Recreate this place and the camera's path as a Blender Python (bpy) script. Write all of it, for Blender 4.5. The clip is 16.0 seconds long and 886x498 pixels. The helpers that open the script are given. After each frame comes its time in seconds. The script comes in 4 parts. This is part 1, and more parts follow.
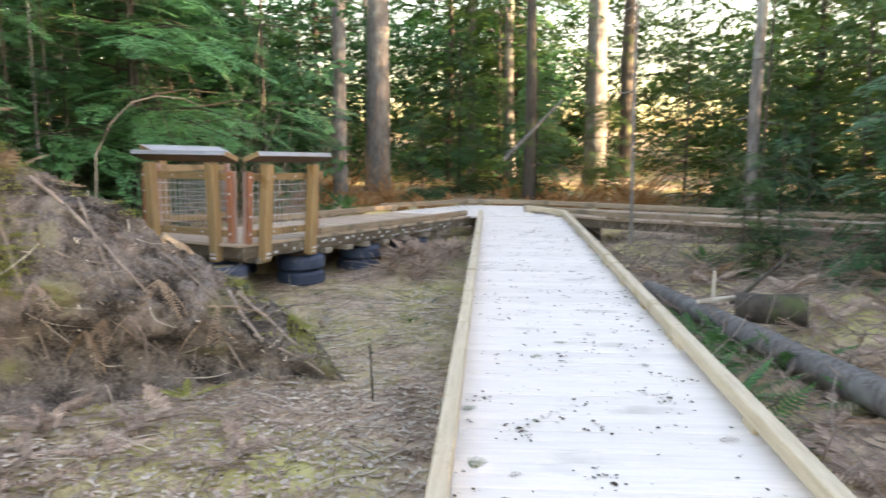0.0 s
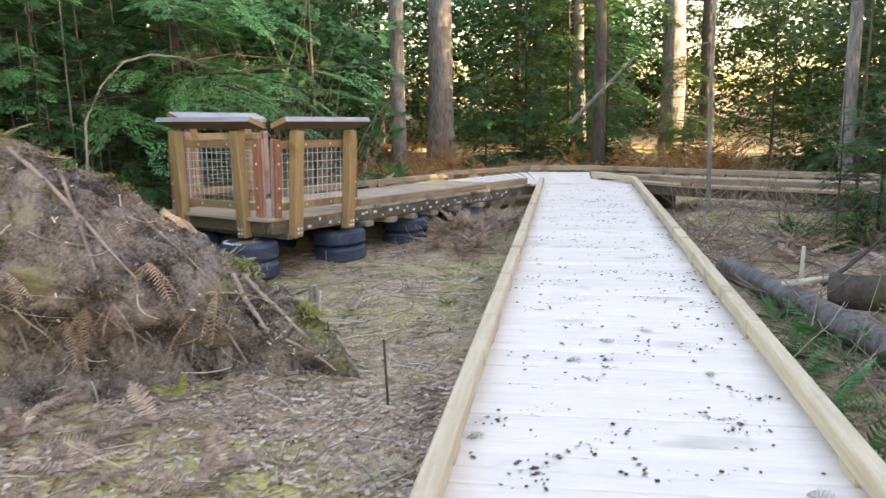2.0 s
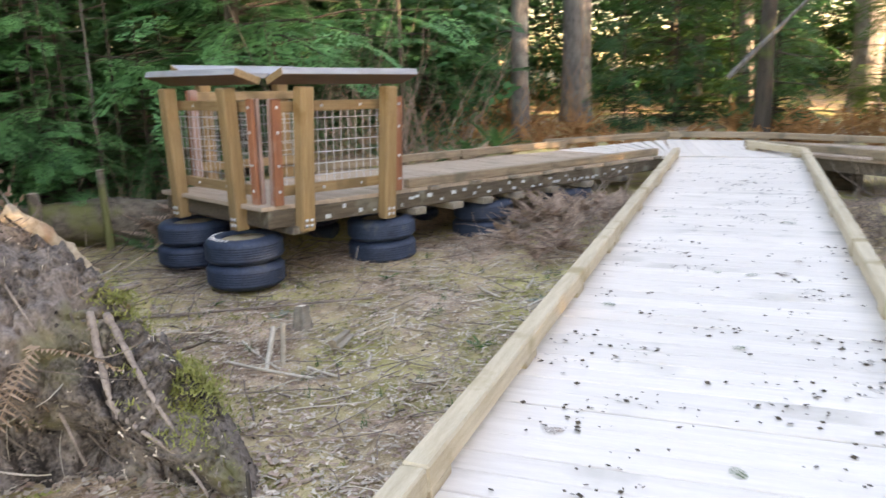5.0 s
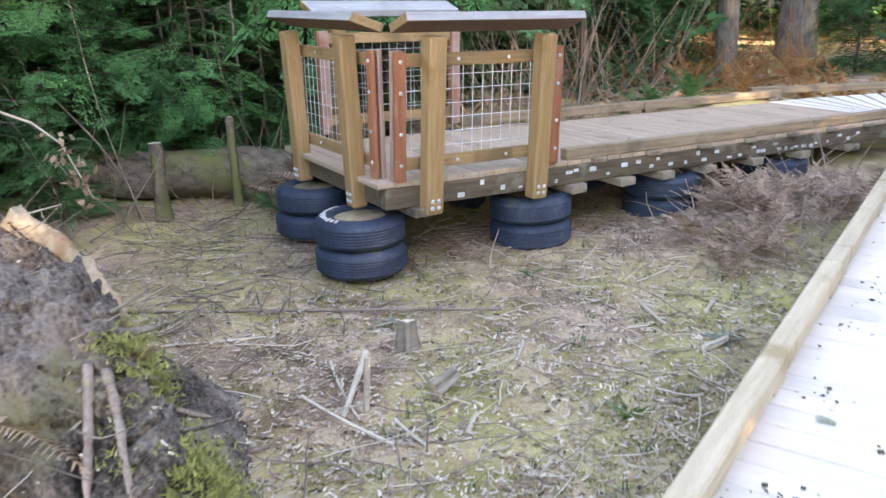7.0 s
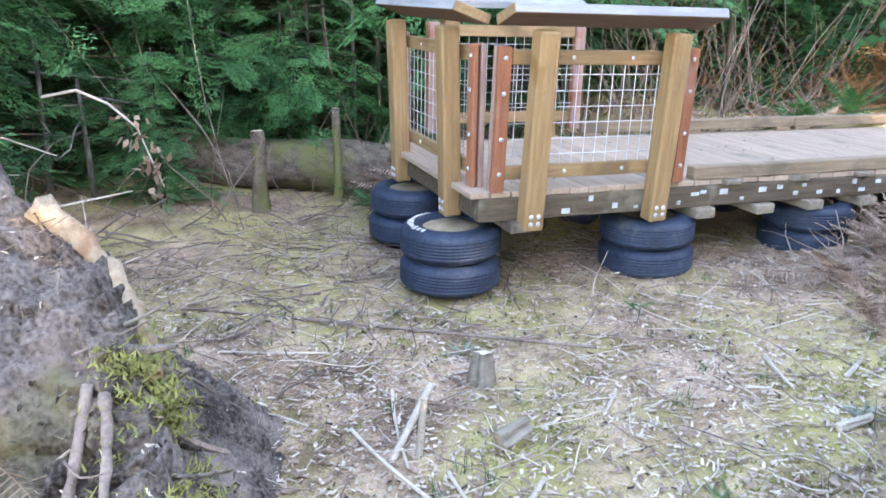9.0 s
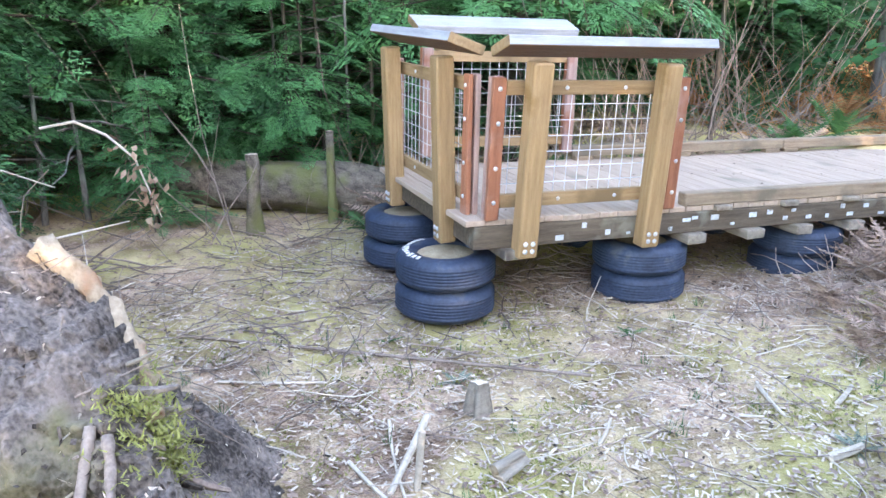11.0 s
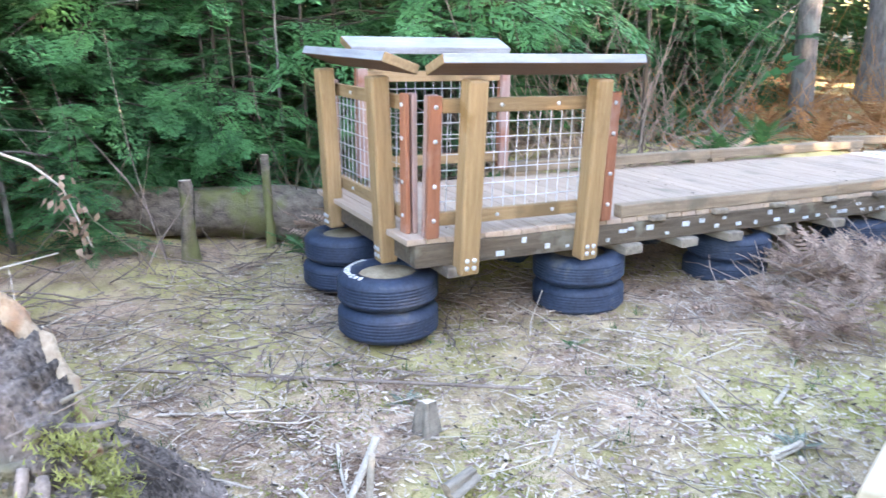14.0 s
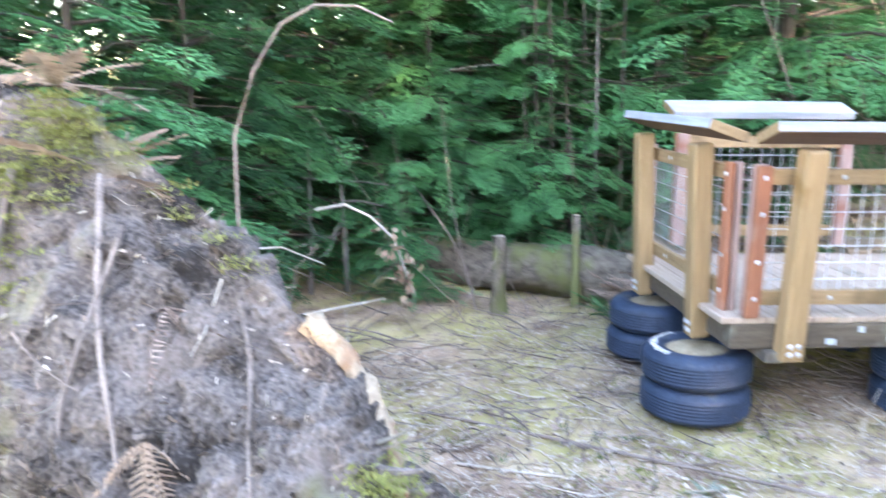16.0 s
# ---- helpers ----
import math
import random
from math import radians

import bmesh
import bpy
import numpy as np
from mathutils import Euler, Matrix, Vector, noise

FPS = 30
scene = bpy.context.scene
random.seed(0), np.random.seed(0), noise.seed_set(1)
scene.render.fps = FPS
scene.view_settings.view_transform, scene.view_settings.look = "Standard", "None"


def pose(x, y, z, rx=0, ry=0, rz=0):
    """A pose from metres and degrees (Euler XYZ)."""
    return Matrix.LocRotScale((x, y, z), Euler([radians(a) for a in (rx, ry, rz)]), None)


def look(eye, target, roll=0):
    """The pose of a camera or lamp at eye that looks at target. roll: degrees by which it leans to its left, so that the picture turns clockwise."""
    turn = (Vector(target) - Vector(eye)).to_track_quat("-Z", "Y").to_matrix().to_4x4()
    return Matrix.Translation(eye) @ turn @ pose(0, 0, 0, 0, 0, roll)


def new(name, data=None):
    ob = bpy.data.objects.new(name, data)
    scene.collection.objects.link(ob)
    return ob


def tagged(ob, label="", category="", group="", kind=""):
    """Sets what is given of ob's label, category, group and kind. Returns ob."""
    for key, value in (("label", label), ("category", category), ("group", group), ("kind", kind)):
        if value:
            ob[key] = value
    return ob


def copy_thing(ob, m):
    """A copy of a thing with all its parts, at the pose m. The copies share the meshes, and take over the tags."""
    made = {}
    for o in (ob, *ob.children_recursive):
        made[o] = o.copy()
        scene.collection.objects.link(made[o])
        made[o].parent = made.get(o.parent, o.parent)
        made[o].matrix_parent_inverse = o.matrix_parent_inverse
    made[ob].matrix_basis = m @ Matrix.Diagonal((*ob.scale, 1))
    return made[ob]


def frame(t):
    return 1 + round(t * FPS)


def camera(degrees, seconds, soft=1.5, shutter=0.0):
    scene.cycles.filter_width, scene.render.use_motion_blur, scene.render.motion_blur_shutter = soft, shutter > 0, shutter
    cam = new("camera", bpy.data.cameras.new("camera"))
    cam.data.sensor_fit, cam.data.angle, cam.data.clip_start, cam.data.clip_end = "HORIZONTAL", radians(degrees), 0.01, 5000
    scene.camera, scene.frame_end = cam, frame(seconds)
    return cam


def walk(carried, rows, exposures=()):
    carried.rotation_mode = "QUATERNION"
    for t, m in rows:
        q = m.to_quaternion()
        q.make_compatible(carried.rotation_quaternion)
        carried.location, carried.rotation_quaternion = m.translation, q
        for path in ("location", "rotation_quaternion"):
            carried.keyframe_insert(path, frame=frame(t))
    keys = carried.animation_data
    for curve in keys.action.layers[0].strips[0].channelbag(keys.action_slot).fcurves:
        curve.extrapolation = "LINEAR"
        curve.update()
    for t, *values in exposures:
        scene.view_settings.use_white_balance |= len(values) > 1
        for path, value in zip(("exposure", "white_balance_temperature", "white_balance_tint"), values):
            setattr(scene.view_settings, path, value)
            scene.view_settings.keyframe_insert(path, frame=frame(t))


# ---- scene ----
cam = camera(58.4, 16.0, soft=1.5, shutter=0.5)
PATH = [
    (0, (-0.6, 0.926, 1.534), (-0.721, 2.902, 1.253), 0.1),
    (0.5, (-0.448, 0.988, 1.589), (-0.789, 2.936, 1.291), -0.8),
    (1, (-0.351, 1.169, 1.5), (-0.766, 3.109, 1.245), 0.3),
    (1.5, (-0.407, 1.573, 1.49), (-0.74, 3.497, 1.057), -1.0),
    (2, (-0.312, 1.956, 1.465), (-0.626, 3.898, 1.103), -1.1),
    (2.5, (-0.238, 2.498, 1.438), (-0.541, 4.442, 1.079), -1.5),
    (3, (-0.205, 3.071, 1.422), (-0.424, 5.021, 1.032), -3.0),
    (3.5, (-0.082, 3.567, 1.387), (-0.434, 5.49, 0.964), -3.4),
    (4, (-0.001, 4.064, 1.301), (-0.354, 5.999, 0.935), -0.4),
    (4.5, (0.02, 4.472, 1.322), (-0.445, 6.372, 0.903), -1.8),
    (5, (0.085, 4.846, 1.298), (-0.617, 6.665, 0.854), -1.9),
    (5.2, (0.124, 4.963, 1.331), (-0.655, 6.742, 0.853), -1.9),
    (7.3, (-0.297, 6.535, 1.493), (-1.411, 8.071, 0.860), -0.9),
    (7.5, (-0.309, 6.676, 1.501), (-1.445, 8.198, 0.875), -0.1),
    (8, (-0.395, 6.827, 1.508), (-1.649, 8.239, 0.849), -0.7),
    (8.5, (-0.426, 6.885, 1.449), (-1.733, 8.244, 0.781), -0.3),
    (9, (-0.444, 6.911, 1.421), (-1.78, 8.262, 0.796), 0.2),
    (9.2, (-0.455, 6.904, 1.441), (-1.764, 8.287, 0.831), 0.7),
    (11.3, (-0.464, 6.872, 1.536), (-1.797, 8.241, 0.943), 0.1),
    (11.5, (-0.473, 6.852, 1.507), (-1.826, 8.206, 0.925), 0.3),
    (12, (-0.479, 6.859, 1.505), (-1.843, 8.201, 0.924), 0.4),
    (12.5, (-0.474, 6.877, 1.503), (-1.721, 8.338, 0.943), -0.5),
    (13, (-0.481, 6.888, 1.502), (-1.616, 8.441, 0.954), -0.2),
    (13.5, (-0.484, 6.882, 1.515), (-1.618, 8.427, 0.942), -0.7),
    (14, (-0.478, 6.88, 1.524), (-1.698, 8.367, 0.973), -0.6),
    (14.5, (-0.463, 6.874, 1.516), (-1.766, 8.3, 1.0), -0.4),
    (15, (-0.461, 6.847, 1.542), (-1.871, 8.173, 1.036), -0.2),
    (15.5, (-0.473, 6.869, 1.544), (-2.024, 8.032, 1.054), -0.3),
    (16, (-0.552, 6.879, 1.574), (-2.272, 7.816, 1.169), -1.1),
]
walk(cam, [(t, look(eye, target, roll)) for t, eye, target, roll in PATH],
     exposures=[(0.0, 3.32, 8500, 26), (5.2, 3.38, 8700, 28), (7.3, 3.75, 7500, 28), (9.2, 4.1, 7000, 27), (12.5, 4.28, 6850, 27), (14.5, 4.28, 6800, 27), (16.0, 4.5, 6500, 25)])


# ---- world, sun, exposure ----
SUN_EL, SUN_AZ = 10.0, 97.0          # degrees: height, and clockwise from +y
world = bpy.data.worlds.new("sky")
world.use_nodes = True
scene.world = world
sky = world.node_tree.nodes.new("ShaderNodeTexSky")
sky.sky_type = "NISHITA"
sky.sun_disc = False
sky.sun_elevation = radians(SUN_EL)
sky.sun_rotation = radians(SUN_AZ)
back = world.node_tree.nodes["Background"]
back.inputs["Strength"].default_value = 0.15
world.node_tree.links.new(sky.outputs["Color"], back.inputs["Color"])
sun = new("sun", bpy.data.lights.new("sun", "SUN"))
sun.data.energy, sun.data.angle, sun.data.color = 5.0, radians(0.6), (1.0, 0.83, 0.58)
a, e = radians(SUN_AZ), radians(SUN_EL)
sun.matrix_world = look((0, 0, 30), (-30 * math.sin(a) * math.cos(e), -30 * math.cos(a) * math.cos(e), 30 - 30 * math.sin(e)))


# ---- materials ----
def material(name, dark, light, scale=6.0, stretch=(1, 1, 1), rough=0.8, bump=0.3, fine=60.0, spots=None, spot_scale=4.0,
             spot_at=0.62, vary=0.25, leaf=0.0, metal=0.0, spot_soft=0.06, spec=0.4, span=(0.55, 1.05)):
    """Two-scale noise between two colours, optional patches of a third, per-piece variation and fine relief."""
    m = bpy.data.materials.new(name)
    m.use_nodes = True
    t = m.node_tree
    n, link = t.nodes, t.links.new
    bsdf = n["Principled BSDF"]
    co = n.new("ShaderNodeTexCoord")
    mp = n.new("ShaderNodeMapping")
    mp.inputs["Scale"].default_value = stretch
    info = n.new("ShaderNodeObjectInfo")
    shift = n.new("ShaderNodeVectorMath")
    shift.operation = "MULTIPLY_ADD"
    link(info.outputs["Random"], shift.inputs[0])
    shift.inputs[1].default_value = (17, 31, 23)
    link(co.outputs["Object"], shift.inputs[2])
    link(shift.outputs[0], mp.inputs["Vector"])
    big = n.new("ShaderNodeTexNoise")
    big.inputs["Scale"].default_value, big.inputs["Detail"].default_value = scale, 5
    small = n.new("ShaderNodeTexNoise")
    small.inputs["Scale"].default_value, small.inputs["Detail"].default_value = fine, 3
    link(mp.outputs[0], big.inputs["Vector"])
    link(mp.outputs[0], small.inputs["Vector"])
    add = n.new("ShaderNodeMath")
    add.operation = "MULTIPLY_ADD"
    link(small.outputs["Fac"], add.inputs[0])
    add.inputs[1].default_value = 0.6
    link(big.outputs["Fac"], add.inputs[2])
    ramp = n.new("ShaderNodeMapRange")
    ramp.inputs["From Min"].default_value, ramp.inputs["From Max"].default_value = span
    link(add.outputs[0], ramp.inputs["Value"])
    mix = n.new("ShaderNodeMix")
    mix.data_type = "RGBA"
    mix.inputs["A"].default_value, mix.inputs["B"].default_value = (*dark, 1), (*light, 1)
    link(ramp.outputs[0], mix.inputs["Factor"])
    colour = mix.outputs["Result"]
    if spots:
        sn = n.new("ShaderNodeTexNoise")
        sn.inputs["Scale"].default_value, sn.inputs["Detail"].default_value = spot_scale, 6
        link(shift.outputs[0], sn.inputs["Vector"])
        sr = n.new("ShaderNodeMapRange")
        sr.inputs["From Min"].default_value, sr.inputs["From Max"].default_value = spot_at - spot_soft, spot_at + spot_soft
        link(sn.outputs["Fac"], sr.inputs["Value"])
        mix2 = n.new("ShaderNodeMix")
        mix2.data_type = "RGBA"
        mix2.inputs["B"].default_value = (*spots, 1)
        link(sr.outputs[0], mix2.inputs["Factor"])
        link(colour, mix2.inputs["A"])
        colour = mix2.outputs["Result"]
    isl = n.new("ShaderNodeNewGeometry")
    both = n.new("ShaderNodeMath")
    both.operation = "ADD"
    link(info.outputs["Random"], both.inputs[0])
    link(isl.outputs["Random Per Island"], both.inputs[1])
    val = n.new("ShaderNodeMapRange")
    val.inputs["From Max"].default_value = 2.0
    val.inputs["To Min"].default_value, val.inputs["To Max"].default_value = 1 - vary, 1 + vary
    link(both.outputs[0], val.inputs["Value"])
    hsv = n.new("ShaderNodeHueSaturation")
    link(val.outputs[0], hsv.inputs["Value"])
    link(colour, hsv.inputs["Color"])
    link(hsv.outputs[0], bsdf.inputs["Base Color"])
    bsdf.inputs["Roughness"].default_value, bsdf.inputs["Metallic"].default_value = rough, metal
    bsdf.inputs["Specular IOR Level"].default_value = spec
    if bump:
        b = n.new("ShaderNodeBump")
        b.inputs["Strength"].default_value, b.inputs["Distance"].default_value = bump, 0.02
        link(add.outputs[0], b.inputs["Height"])
        link(b.outputs[0], bsdf.inputs["Normal"])
    if leaf:
        tr = n.new("ShaderNodeBsdfTranslucent")
        link(hsv.outputs[0], tr.inputs["Color"])
        ms = n.new("ShaderNodeMixShader")
        ms.inputs[0].default_value = leaf
        link(bsdf.outputs[0], ms.inputs[1])
        link(tr.outputs[0], ms.inputs[2])
        link(ms.outputs[0], n["Material Output"].inputs["Surface"])
    return m


DECK = material("weathered_deck", (0.67, 0.615, 0.56), (0.77, 0.715, 0.66), 3, (1, 12, 12), 0.75, 0.25, 30, (0.45, 0.42, 0.37), 1.7, 0.70, 0.10, spot_soft=0.10)
PALE = material("pen_deck", (0.37, 0.28, 0.21), (0.50, 0.40, 0.315), 3, (1, 12, 12), 0.8, 0.25, 30, (0.28, 0.24, 0.18), 2.2, 0.66, 0.16)
KERB = material("kerb_timber", (0.45, 0.365, 0.25), (0.62, 0.53, 0.39), 2.5, (1, 14, 14), 0.7, 0.25, 30, (0.36, 0.28, 0.16), 3, 0.64, 0.12)
OLDKERB = material("old_kerb_timber", (0.21, 0.155, 0.105), (0.36, 0.285, 0.20), 2.5, (1, 14, 14), 0.75, 0.3, 30, (0.17, 0.14, 0.10), 3, 0.6, 0.2)
POST = material("treated_post", (0.27, 0.172, 0.08), (0.41, 0.272, 0.14), 3, (14, 14, 1), 0.6, 0.3, 25, (0.24, 0.14, 0.05), 3, 0.66, 0.15)
RAIL = material("rail_timber", (0.24, 0.155, 0.075), (0.38, 0.26, 0.14), 3, (1, 14, 14), 0.65, 0.3, 25, (0.18, 0.12, 0.06), 3, 0.62, 0.15)
RED = material("red_timber", (0.24, 0.09, 0.05), (0.39, 0.165, 0.09), 3, (14, 14, 1), 0.6, 0.3, 25, (0.38, 0.24, 0.19), 3, 0.6, 0.2)
MAUVE = material("faded_red_timber", (0.30, 0.19, 0.16), (0.46, 0.32, 0.28), 3, (14, 14, 1), 0.7, 0.3, 25, (0.3, 0.11, 0.06), 3, 0.62, 0.2)
# cap boards: bluish grey carries the sky's reflection, dark brown the underside's shade
CAP = material("weathered_cap_sky_grey", (0.25, 0.27, 0.30), (0.42, 0.445, 0.48), 2.5, (1, 12, 12), 0.6, 0.2, 25, (0.30, 0.31, 0.33), 3, 0.62, 0.08, spec=0.35)
CAPSHADE = material("cap_underside_shade", (0.10, 0.055, 0.03), (0.19, 0.105, 0.06), 3, (1, 14, 14), 0.65, 0.3, 25, (0.15, 0.09, 0.05), 3, 0.62, 0.15)
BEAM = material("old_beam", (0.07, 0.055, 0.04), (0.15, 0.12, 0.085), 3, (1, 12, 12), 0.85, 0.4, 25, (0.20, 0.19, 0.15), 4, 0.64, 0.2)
SILL = material("sill_end", (0.20, 0.17, 0.13), (0.34, 0.30, 0.24), 3, (12, 1, 12), 0.85, 0.4, 25, (0.12, 0.10, 0.08), 4, 0.6, 0.2)
GALV = material("galvanised_steel", (0.55, 0.58, 0.62), (0.75, 0.78, 0.82), 20, (1, 1, 1), 0.42, 0.05, 80, vary=0.1, metal=0.6)
PLATE = material("pale_plate", (0.42, 0.48, 0.52), (0.66, 0.70, 0.72), 20, (1, 1, 1), 0.6, 0.1, 80, (0.2, 0.18, 0.15), 14, 0.62, 0.2)
# black rubber; the blue in its colour stands for reflected sky
RUBBER = material("tyre_rubber_sky_tint", (0.017, 0.029, 0.055), (0.042, 0.068, 0.118), 5, (1, 1, 1), 0.55, 0.15, 40, (0.10, 0.11, 0.11), 5, 0.68, 0.1)
WHITE = material("white_letters", (0.55, 0.56, 0.55), (0.75, 0.75, 0.73), 10, rough=0.7, bump=0.1)
FILL = material("tyre_fill", (0.28, 0.22, 0.14), (0.45, 0.38, 0.26), 12, rough=0.95, bump=0.6)
GROUND = material("forest_floor", (0.17, 0.105, 0.068), (0.65, 0.485, 0.345), 3.4, (1, 1, 1), 0.95, 1.0, 85, (0.50, 0.46, 0.17), 0.9, 0.55, 0.0, spot_soft=0.13, span=(0.62, 0.98))
SOIL = material("root_soil", (0.032, 0.025, 0.02), (0.28, 0.232, 0.20), 3.2, (1, 1, 1), 0.95, 1.0, 48, (0.17, 0.165, 0.06), 1.6, 0.66, 0.0, spot_soft=0.07, span=(0.64, 1.0))
MOSS = material("moss", (0.17, 0.18, 0.045), (0.42, 0.42, 0.14), 14, rough=0.95, bump=0.8, leaf=0.2)
CHIP = material("wood_chips", (0.42, 0.34, 0.26), (0.78, 0.68, 0.56), 8, rough=0.85, bump=0.1, vary=0.4)
DEAD = material("dead_leaves", (0.20, 0.13, 0.10), (0.54, 0.41, 0.325), 8, rough=0.85, bump=0.1, vary=0.5, leaf=0.2)
TWIG = material("twigs", (0.13, 0.10, 0.085), (0.36, 0.29, 0.24), 5, rough=0.9, bump=0.3, vary=0.45)
PALETWIG = material("pale_sticks", (0.42, 0.36, 0.28), (0.66, 0.60, 0.50), 5, rough=0.85, bump=0.3, vary=0.2)
ROTTEN = material("rotten_wood", (0.22, 0.155, 0.095), (0.52, 0.42, 0.30), 7, (1, 1, 1), 0.9, 1.0, 40, (0.22, 0.10, 0.045), 5, 0.58, 0.1)
FERN = material("dead_fern", (0.26, 0.17, 0.11), (0.50, 0.36, 0.25), 6, rough=0.85, bump=0.1, vary=0.3, leaf=0.25)
BRACKEN = material("dry_bracken", (0.26, 0.12, 0.045), (0.50, 0.27, 0.12), 6, rough=0.85, bump=0.1, vary=0.4, leaf=0.3)
BARK = material("grey_bark", (0.08, 0.075, 0.07), (0.25, 0.235, 0.22), 3.5, (5, 5, 1), 0.9, 1.0, 24, (0.24, 0.25, 0.225), 2.5, 0.6, 0.15)
DARKBARK = material("dark_bark", (0.035, 0.03, 0.025), (0.10, 0.085, 0.07), 3.5, (5, 5, 1), 0.9, 1.0, 24, (0.08, 0.10, 0.04), 2.5, 0.62, 0.2)
LOGBARK = material("log_bark", (0.06, 0.048, 0.038), (0.27, 0.23, 0.18), 5, (1, 3, 3), 0.9, 1.0, 30, (0.17, 0.18, 0.07), 2.2, 0.55, 0.1)
NEEDLE = material("hemlock_needles", (0.011, 0.056, 0.019), (0.064, 0.21, 0.075), 3, rough=0.5, bump=0, vary=0.5, leaf=0.3)
NEEDLE2 = material("cedar_needles", (0.026, 0.075, 0.018), (0.08, 0.16, 0.042), 3, rough=0.55, bump=0, vary=0.5, leaf=0.35)
NEEDLE3 = material("bright_hemlock_needles", (0.04, 0.16, 0.057), (0.15, 0.41, 0.16), 3, rough=0.5, bump=0, vary=0.4, leaf=0.35)
LEAF = material("broad_leaves", (0.03, 0.10, 0.03), (0.08, 0.21, 0.07), 5, rough=0.5, bump=0, vary=0.4, leaf=0.3)
BLUELEAF = material("grey_green_moss", (0.15, 0.21, 0.17), (0.30, 0.37, 0.30), 8, rough=0.9, bump=0, vary=0.3, leaf=0.2)
DEBRIS = material("deck_debris", (0.035, 0.028, 0.02), (0.12, 0.09, 0.06), 8, rough=0.9, bump=0, vary=0.5)


# ---- building blocks ----
def part(name, bm, mat, parent=None, label="", smooth=False):
    me = bpy.data.meshes.new(name)
    bm.to_mesh(me)
    bm.free()
    return link_mesh(name, me, mat, parent, label, smooth)


def link_mesh(name, me, mat, parent=None, label="", smooth=False):
    if mat and not me.materials:
        me.materials.append(mat)
    if smooth:
        me.polygons.foreach_set("use_smooth", [True] * len(me.polygons))
    ob = new(name, me)
    ob.parent = parent
    if label:
        ob["label"] = label
    return ob


def thing(name, m, label, category, group="", kind=""):
    ob = tagged(new(name), label, category, group, kind)
    ob.matrix_world = m
    return ob


def block(x0, x1, y0, y1, z0, z1, bevel=0.006, bm=None, jitter=0.0):
    bm = bm or bmesh.new()
    made = bmesh.ops.create_cube(bm, size=1)["verts"]
    for v in made:
        v.co = Vector(((x0 + x1) / 2 + v.co.x * (x1 - x0), (y0 + y1) / 2 + v.co.y * (y1 - y0), (z0 + z1) / 2 + v.co.z * (z1 - z0)))
        if jitter:
            v.co += Vector((random.uniform(-jitter, jitter), random.uniform(-jitter, jitter), random.uniform(-jitter, jitter)))
    if bevel:
        edges = list({e for v in made for e in v.link_edges})
        bmesh.ops.bevel(bm, geom=edges, offset=bevel, segments=1, affect="EDGES")
    return bm


def data(name, verts, faces):
    me = bpy.data.meshes.new(name)
    me.from_pydata([tuple(map(float, v)) for v in verts], [], [tuple(int(i) for i in f) for f in faces])
    me.update()
    return me


def quads(name, verts):
    """A mesh of separate quads, from an array (n, 4, 3)."""
    n = len(verts)
    me = bpy.data.meshes.new(name)
    me.vertices.add(n * 4)
    me.vertices.foreach_set("co", np.asarray(verts, dtype=np.float32).reshape(-1))
    me.loops.add(n * 4)
    me.loops.foreach_set("vertex_index", np.arange(n * 4, dtype=np.int32))
    me.polygons.add(n)
    me.polygons.foreach_set("loop_start", np.arange(0, n * 4, 4, dtype=np.int32))
    me.update(calc_edges=True)
    return me


def tube(points, radii, sides=6, closed=True):
    """Vertices and faces of a tapered, bent round stick along points."""
    verts, faces = [], []
    pts = [Vector(p) for p in points]
    for i, p in enumerate(pts):
        d = (pts[min(i + 1, len(pts) - 1)] - pts[max(i - 1, 0)]).normalized()
        x = d.orthogonal().normalized() if abs(d.z) > 0.9 else d.cross(Vector((0, 0, 1))).normalized()
        y = d.cross(x)
        for k in range(sides):
            a = 2 * math.pi * k / sides
            verts.append(p + (x * math.cos(a) + y * math.sin(a)) * radii[i])
    for i in range(len(pts) - 1):
        for k in range(sides):
            faces.append((i * sides + k, i * sides + (k + 1) % sides, (i + 1) * sides + (k + 1) % sides, (i + 1) * sides + k))
    if closed:
        faces.append(tuple(range(sides))[::-1])
        faces.append(tuple((len(pts) - 1) * sides + k for k in range(sides)))
    return verts, faces


def gather(name, pieces):
    verts, faces = [], []
    for v, f in pieces:
        n = len(verts)
        verts += v
        faces += [tuple(i + n for i in q) for q in f]
    return data(name, verts, faces)


def bent(p, q, r0, r1, steps=6, wob=0.05, sides=5, sag=0.0):
    """A stick from p to q that bows gently to one side and back."""
    p, q = Vector(p), Vector(q)
    n = (q - p).length
    a, c = (Vector((random.gauss(0, 1), random.gauss(0, 1), random.gauss(0, 0.6))) * wob * n for _ in range(2))
    pts = []
    for i in range(steps + 1):
        t = i / steps
        pts.append(p.lerp(q, t) + a * math.sin(math.pi * t) + c * 0.5 * math.sin(2 * math.pi * t) - Vector((0, 0, sag * 4 * t * (1 - t))))
    return tube(pts, [r0 + (r1 - r0) * i / steps for i in range(steps + 1)], sides)


# ---- ground ----
def smooth(a, b, x):
    t = max(0.0, min(1.0, (x - a) / (b - a)))
    return t * t * (3 - 2 * t)


